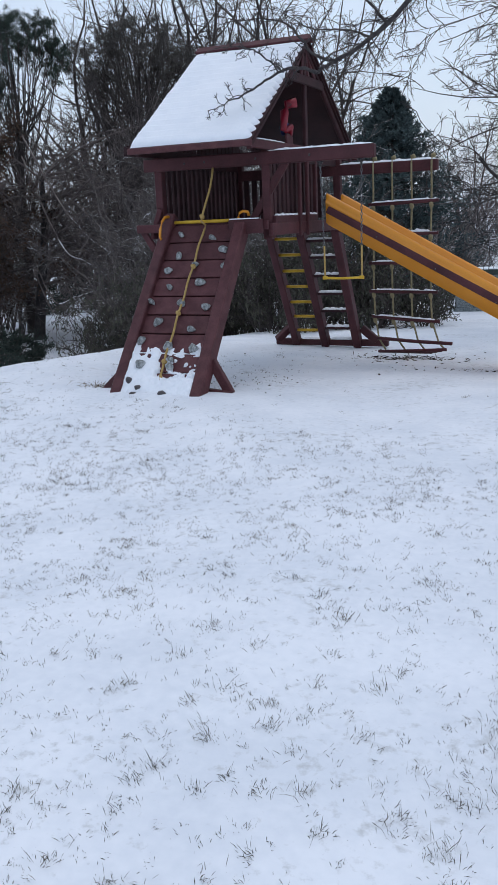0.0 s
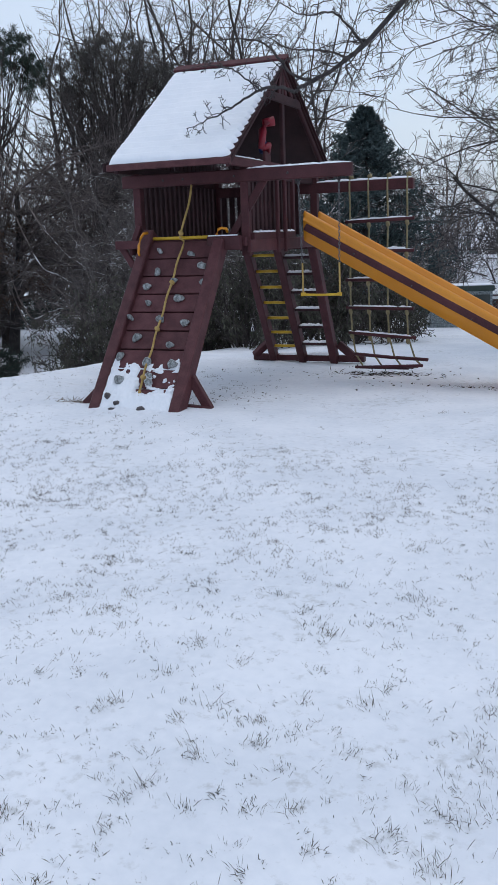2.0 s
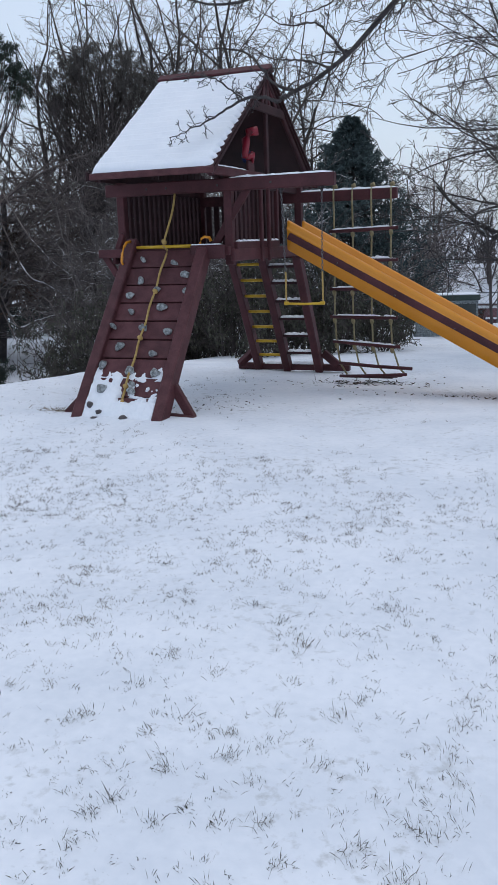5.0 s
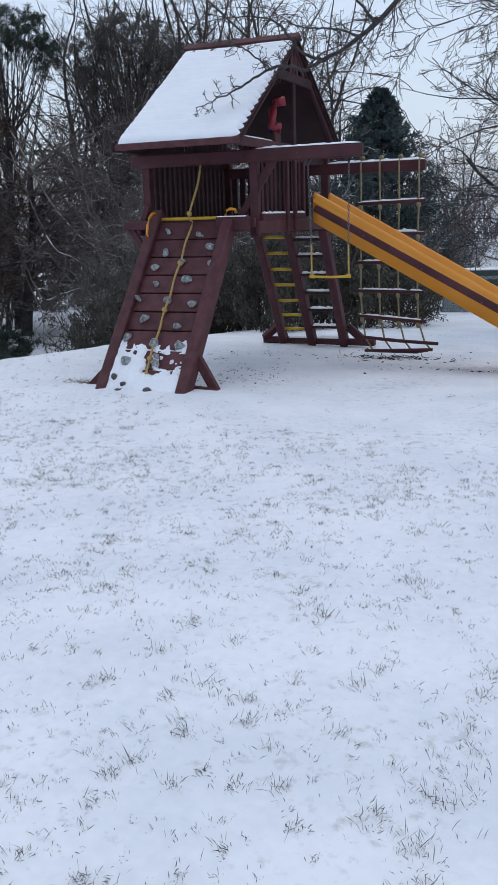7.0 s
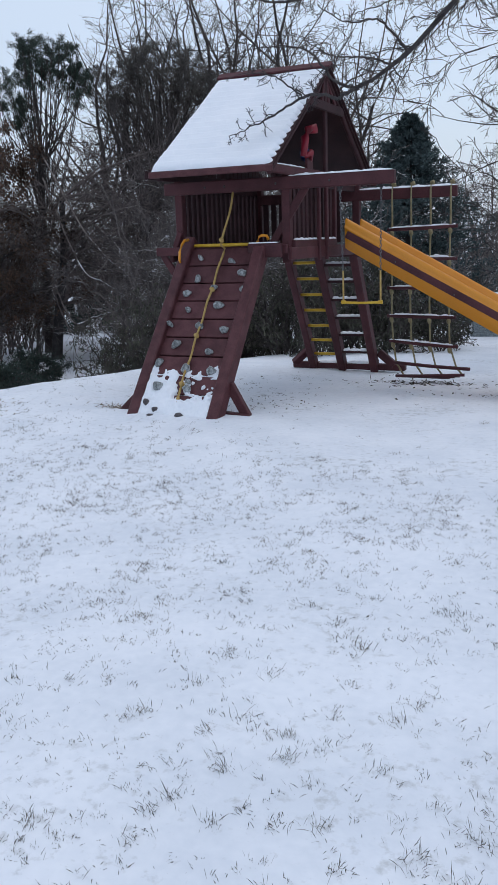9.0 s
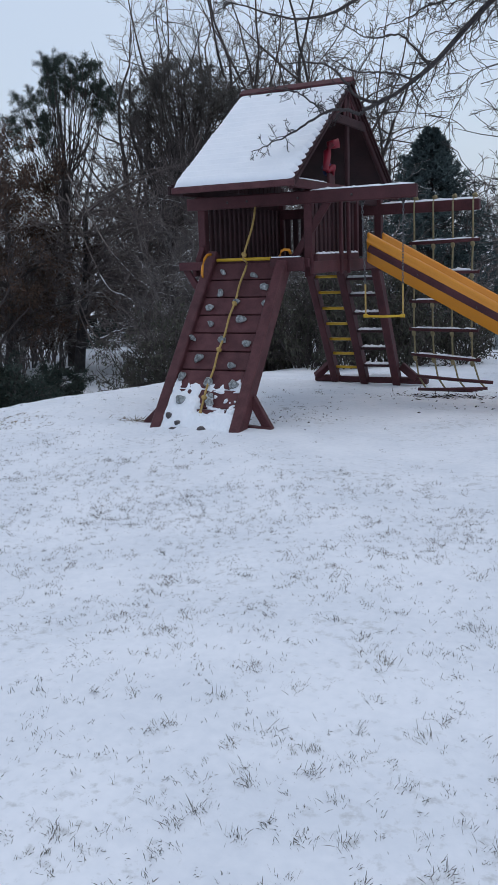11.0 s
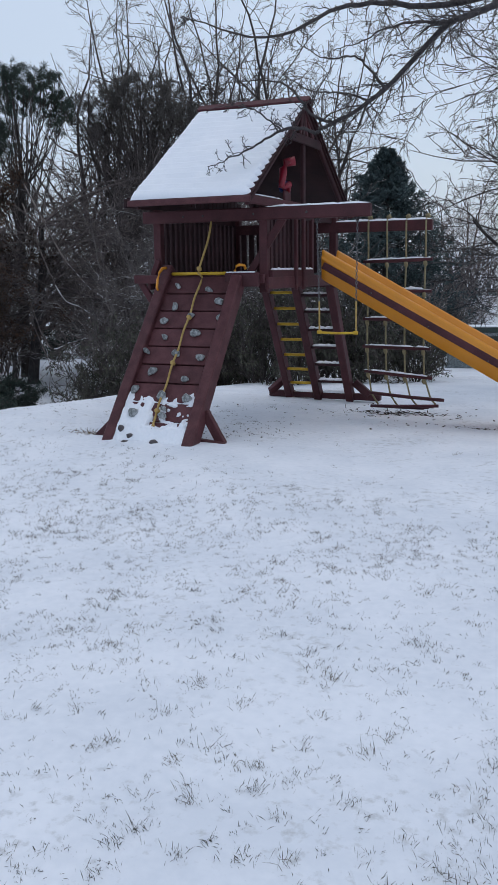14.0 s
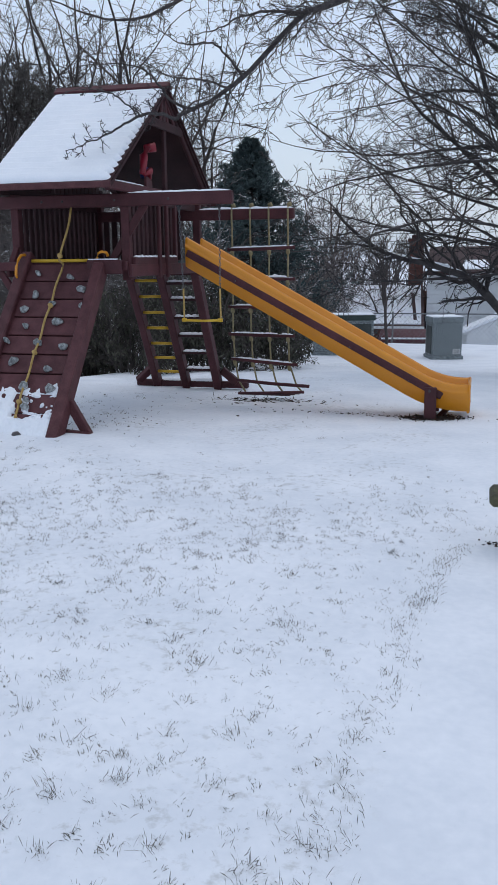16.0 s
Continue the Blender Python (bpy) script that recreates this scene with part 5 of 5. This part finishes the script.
def slab(p, q, r, s, th):
    bm = bmesh.new()
    a = [Vector(v) for v in (p, q, r, s)]
    n = (a[1] - a[0]).cross(a[3] - a[0]).normalized() * th
    lo, hi = [bm.verts.new(v) for v in a], [bm.verts.new(v + n) for v in a]
    bm.faces.new(lo[::-1])
    bm.faces.new(hi)
    for i in range(4):
        bm.faces.new((lo[i], lo[(i + 1) % 4], hi[(i + 1) % 4], hi[i]))
    bmesh.ops.recalc_face_normals(bm, faces=bm.faces[:])
    return bm


part("garage_wall", prism(-2.8, 0.95, 26.3, 30.5, HG, -1.15, 0.15), BRICK, house, "red brick garage wall")
part("garage_roof", slab((-3.0, 25.95, -1.17), (1.05, 25.95, -1.17), (0.80, 28.5, 0.20), (-3.0, 28.5, 0.20), 0.10), ROOFBROWN, house)
part("garage_roof_snow", slab((-2.98, 25.99, -1.05), (0.93, 25.99, -1.05), (0.70, 28.45, 0.32), (-2.98, 28.45, 0.32), 0.06), SNOW, house, "snow on the garage roof")
part("gutter", bar((-3.0, 25.9, -1.15), (1.05, 25.9, -1.15), 0.10, 0.09, (0, 0, 1)), SIDING, house)
part("house_wall", prism(1.05, 9.5, 27.0, 34.5, HG, 0.80, 1.65), SIDING, house, "white lapped siding wall")
for i in range(20):
    part("siding_board", bar((1.04, 26.985, -3.0 + i * 0.175), (9.5, 26.985, -3.0 + i * 0.175), 0.165, 0.025, (0, 0.12, 1), 0.0), SIDING, house)
part("corner_trim", bar((2.05, 26.96, HG), (2.05, 26.96, 0.5), 0.10, 0.03), SIDING, house)
part("house_roof", slab((0.9, 26.6, 0.80), (9.8, 26.6, 0.80), (9.8, 30.8, 1.78), (0.9, 30.8, 1.78), 0.12), ROOFBROWN, house, "brown shingle roof patched with snow")
def roof_top(y):
    return 0.80 + (y - 26.6) * 0.2333 + 0.13


for i in range(6):
    ya, yb = 26.66 + 0.25 * (i % 2), 27.7 + 0.6 * (i % 3)
    part("roof_snow_patch", slab((0.95 + 1.35 * i, ya, roof_top(ya)), (2.1 + 1.4 * i, ya, roof_top(ya)), (1.75 + 1.4 * i, yb, roof_top(yb)), (1.0 + 1.4 * i, yb, roof_top(yb)), 0.03), SNOW, house, "patch of snow on the roof")
chim = part("chimney", block(0.56, 0.62, 3.4, 0.02, (0.42, 29.3, 0.40)), BRICK, house, "red brick chimney")
part("chimney_cap", block(0.68, 0.74, 0.14, 0.02, (0.42, 29.3, 2.14)), BRICK, chim)
part("chimney_pot", block(0.38, 0.38, 0.16, 0.02, (0.42, 29.3, 2.28)), ROOFBROWN, chim)
part("downpipe", bar((1.02, 26.2, HG), (0.55, 26.25, 0.15), 0.12, 0.10), ROOFBROWN, house, "dark eave edge")
shed = thing("shed", "low grey shed with snow on its sloping roof", "shed", (0, 0, 0))
part("wall", prism(2.7, 6.4, 23.2, 25.2, HG, -1.05, -0.25, "y"), SIDING, shed)
part("roof_snow", slab((2.55, 23.1, -1.10), (2.55, 25.3, -1.10), (4.55, 25.3, -0.22), (4.55, 23.1, -0.22), -0.09), SNOW, shed, "snow on the shed roof")

fence = thing("chain_link_fence", "grey chain-link fence along the lower yard", "fence", (0, 0, 0))
def fz(x):
    return float(ground_z(x, 18.6))


fp = part("post", tube([(0, 0, -0.3), (0, 0, 0.98)], [0.028, 0.028], 7), FENCE, fence)
fp.location = (-1.0, 18.2, fz(-1.0))
for i in range(1, 6):
    x = -1.0 + i * 1.6
    share("post", fp, pose(x, 18.2 + 0.22 * i, fz(x)), fence)
part("top_rail", tube([(-1.0, 18.2, fz(-1) + 0.95), (7.0, 19.3, fz(7) + 0.95)], [0.022, 0.022], 6), FENCE, fence)
W = []
for i in range(60):
    for sgn in (1, -1):
        x0 = -1.0 + i * 0.135
        x1 = x0 + sgn * 0.85
        W.append([(x0, 18.2 + (x0 + 1) * 0.1375, fz(x0) + 0.03), (x1, 18.2 + (x1 + 1) * 0.1375, fz(x1) + 0.93)])
W = np.array(W)
wm = new("wire", quads_mesh("wire", [(*tube_arrays(W, np.full(W.shape[:2], 0.0028), 3), 0)], [FENCE]))
wm.parent = fence
tagged(wm, kind="stuff")

boat = thing("covered_trailer", "long low trailer under a maroon tarpaulin", "trailer", (0, 0, 0))
bm = prism(0.0, 2.3, 19.9, 20.9, -1.55, -1.0, -0.72, "x")
bmesh.ops.bevel(bm, geom=bm.edges[:], offset=0.12, segments=2, affect="EDGES", profile=0.5)
part("tarpaulin", bm, MAROON, boat)
part("tarpaulin_snow", bar((0.1, 19.85, -1.02), (2.2, 19.85, -1.0), 0.05, 0.06, (0, 0, 1)), SNOW, boat, "line of snow on the tarpaulin")
for k in range(3):
    tagged(new("power_line", quads_mesh("power_line", [(*tube_arrays(np.array([[(-30 + 60 * t, 44, 3.55 + 0.42 * k - 1.2 * math.sin(math.pi * t)) for t in np.linspace(0, 1, 25)]]), np.full((1, 25), 0.016), 4), 0)], [DARKMETAL])), "thin dark overhead power line", "cable", "power lines")

# far woods, beyond the houses
g = np.random.default_rng(91)
Ps, Rs = [], []
for i in range(1300):
    az = g.uniform(-1.25, 1.45)
    d = g.uniform(46, 75)
    x, y = 3.2 - d * math.sin(az), -8.2 + d * math.cos(az)
    P, R = stem(g, (x, y, -3.9), (g.normal(0, 0.1), g.normal(0, 0.1), 1), g.uniform(4.0, 6.6), 0.10, 5, 0.10)
    Ps.append(P[0])
    Rs.append(R[0])
FT, FR = np.array(Ps), np.array(Rs)
FB, FBR = sprout(g, FT, FR, 6, 0.2, 1, 38, 0.34, 0.6, 3, 0.15, 0.06)
tagged(new("far_woods", quads_mesh("far_woods", [(*tube_arrays(FT, FR, 3), 0), (*tube_arrays(FB, np.maximum(FBR, 0.03), 3), 0)], [FARWOOD])), "distant grey leafless woods", "woods", kind="stuff")

# ---- grass through the snow ----
g = np.random.default_rng(101)
def path_edge(y):
    return 2.90 + 0.10 * smooth01(-6.0, -4.8, y) + 0.07 * smooth01(-4.8, -4.0, y) + 0.5 * smooth01(-4.0, -2.6, y)


def lawn_density(x, y):
    """How much grass stands out: patchy on the lawn, none on the path."""
    e = path_edge(y)
    return (1 - smooth01(e - 0.10, e + 0.03, x + 0.06 * math.sin(y * 5)))


cs, ds, ln = [], [], []


def tuft(x, y, k, spread, lo, hi):
    lean = g.normal(0, 0.35, 2)
    for _ in range(k):
        px, py = x + g.normal(0, spread), y + g.normal(0, spread)
        cs.append((px, py, float(ground_z(px, py)) + snow_lump(px, py) - 0.004))
        ds.append((lean[0] + g.normal(0, 0.55), lean[1] + g.normal(0, 0.55), g.uniform(0.5, 1.6)))
        ln.append(g.uniform(lo, hi))


tries = 0
while tries < 45000:
    tries += 1
    y = -6.9 + 8.9 * g.random() ** 1.1
    x = g.uniform(-4.6, 3.6)
    n = noise.noise((x * 1.3, y * 1.3, 7)) + 0.7 * noise.noise((x * 4.5, y * 4.5, 8))
    dens = float(lawn_density(x, y)) * min(1, max(0.10, 0.30 + 0.48 * n)) * (1 - 0.85 * smooth01(-3.0, -0.9, y)) * (1 - 0.9 * (x > -0.2) * smooth01(-3.0, -1.6, y))
    dens *= 1 + 0.9 * math.exp(-(((x - 0.1) / 1.1) ** 2 + ((y + 4.0) / 0.9) ** 2))
    if g.random() > dens * (0.62 + 0.38 * smooth01(-5.6, -4.6, y)):
        continue
    kind_of = g.random()
    if kind_of < 0.06:
        tuft(x, y, int(g.integers(16, 30)), 0.020, 0.010, 0.040)
        tuft(x, y, int(g.integers(2, 6)), 0.03, 0.03, 0.055)
    elif kind_of < 0.72:
        tuft(x, y, int(g.integers(5, 13)), 0.011, 0.010, 0.032)
    else:
        tuft(x, y, int(g.integers(1, 4)), 0.016, 0.012, 0.046)
BIG = [(2.82, -6.03), (2.69, -6.17), (2.83, -6.24), (2.0, -5.95), (2.2, -5.89), (2.5, -5.83), (2.19, -6.17), (2.42, -6.15), (1.64, -5.83), (1.6, -5.89), (1.89, -6.65), (2.37, -6.44), (1.9, -5.84), (2.15, -5.76), (2.21, -5.07), (1.71, -5.56), (2.52, -5.41), (2.52, -6.29), (1.95, -6.41), (1.92, -6.27), (1.65, -6.47), (1.95, -6.19), (1.25, -5.73), (0.93, -5.09), (1.21, -5.13), (1.56, -4.84), (1.24, -4.41), (0.52, -3.63), (2.36, -4.1), (2.47, -5.56), (2.25, -5.38), (1.86, -4.76), (2.04, -4.89), (1.97, -5.72), (2.04, -6.02)]
for i, (x, y) in enumerate(BIG):
    k = 1.25 if i < 3 else g.uniform(0.6, 1.0)
    tuft(x, y, int(40 * k), 0.024 * k, 0.014, 0.044)
    tuft(x, y, int(9 * k), 0.03 * k, 0.035, 0.066)
# a ragged line of blades along the path, and thin growth on the lower ground
for _ in range(420):
    y = g.uniform(-6.5, -2.8)
    x = float(path_edge(y)) + g.normal(-0.03, 0.035) + 0.03 * math.sin(y * 6)
    if noise.noise((y * 3.5, 2, 1)) > -0.25:
        tuft(x, y, int(g.integers(1, 7)), 0.018, 0.012, 0.045)
for _ in range(1500):
    a, d = radians(g.uniform(30, 46)), g.uniform(14, 27)
    tuft(3.17 - d * math.sin(a), -8.19 + d * math.cos(a), 5, 0.07, 0.03, 0.07)
cs, ds, ln = np.array(cs), np.array(ds), np.array(ln)
V, F = blades(g, cs, ds, ln, 0.0021, 0.10)
tagged(new("grass", quads_mesh("grass", [(V, F, 0)], [GRASS])), "short dull grass blades poking through snow", "grass", kind="stuff")

# flattened straw and bare soil beside the legs, mulch and litter by the slide and net
def litter(name, label, n, cx, cy, sx, sy, material, length, width, seed, flat=0.25):
    g = np.random.default_rng(seed)
    c = np.stack([g.normal(cx, sx, n), g.normal(cy, sy, n)], 1)
    z = ground_z(c[:, 0], c[:, 1]) + np.array([snow_lump(a, b) for a, b in c]) + 0.006
    c3 = np.concatenate([c, z[:, None]], 1)
    d = np.stack([g.normal(size=n), g.normal(size=n), np.abs(g.normal(0, flat, n))], 1)
    V, F = blades(g, c3, d, np.full(n, length), width)
    tagged(new(name, quads_mesh(name, [(V, F, 0)], [material])), label, "litter", kind="stuff")


litter("straw", "brown dead straw bare of snow beside the leg", 170, -1.58, -0.98, 0.15, 0.07, STRAW, 0.07, 0.006, 1)
litter("mulch", "dark wet mulch under the slide outlet", 1500, 2.76, 0.90, 0.13, 0.08, MULCH, 0.035, 0.016, 2, 0.15)
litter("mulch", "scattered dark mulch near the slide", 110, 2.0, 0.95, 0.42, 0.06, MULCH, 0.028, 0.011, 3, 0.15)
litter("twig_litter", "broken twigs and leaves under the net", 160, 0.75, 1.75, 0.34, 0.14, MULCH, 0.08, 0.012, 4)
litter("leaf_litter", "dark leaf litter on the snow behind the wall", 110, -0.25, -0.2, 0.30, 0.35, MULCH, 0.025, 0.010, 5)
litter("leaf_litter", "small dark leaves scattered over the snow", 60, 0.3, 1.6, 0.9, 0.7, MULCH, 0.035, 0.016, 6)
# a narrow band of dark flakes below the bench seat
litter("mulch", "dark flakes strewn on the ground under the bench", 1700, 3.68, -3.33, 0.13, 0.035, MULCH, 0.022, 0.012, 8, 0.12)
litter("straw", "brown straw and soil showing in trodden snow", 260, -3.03, -1.38, 0.28, 0.16, STRAW, 0.045, 0.006, 9)
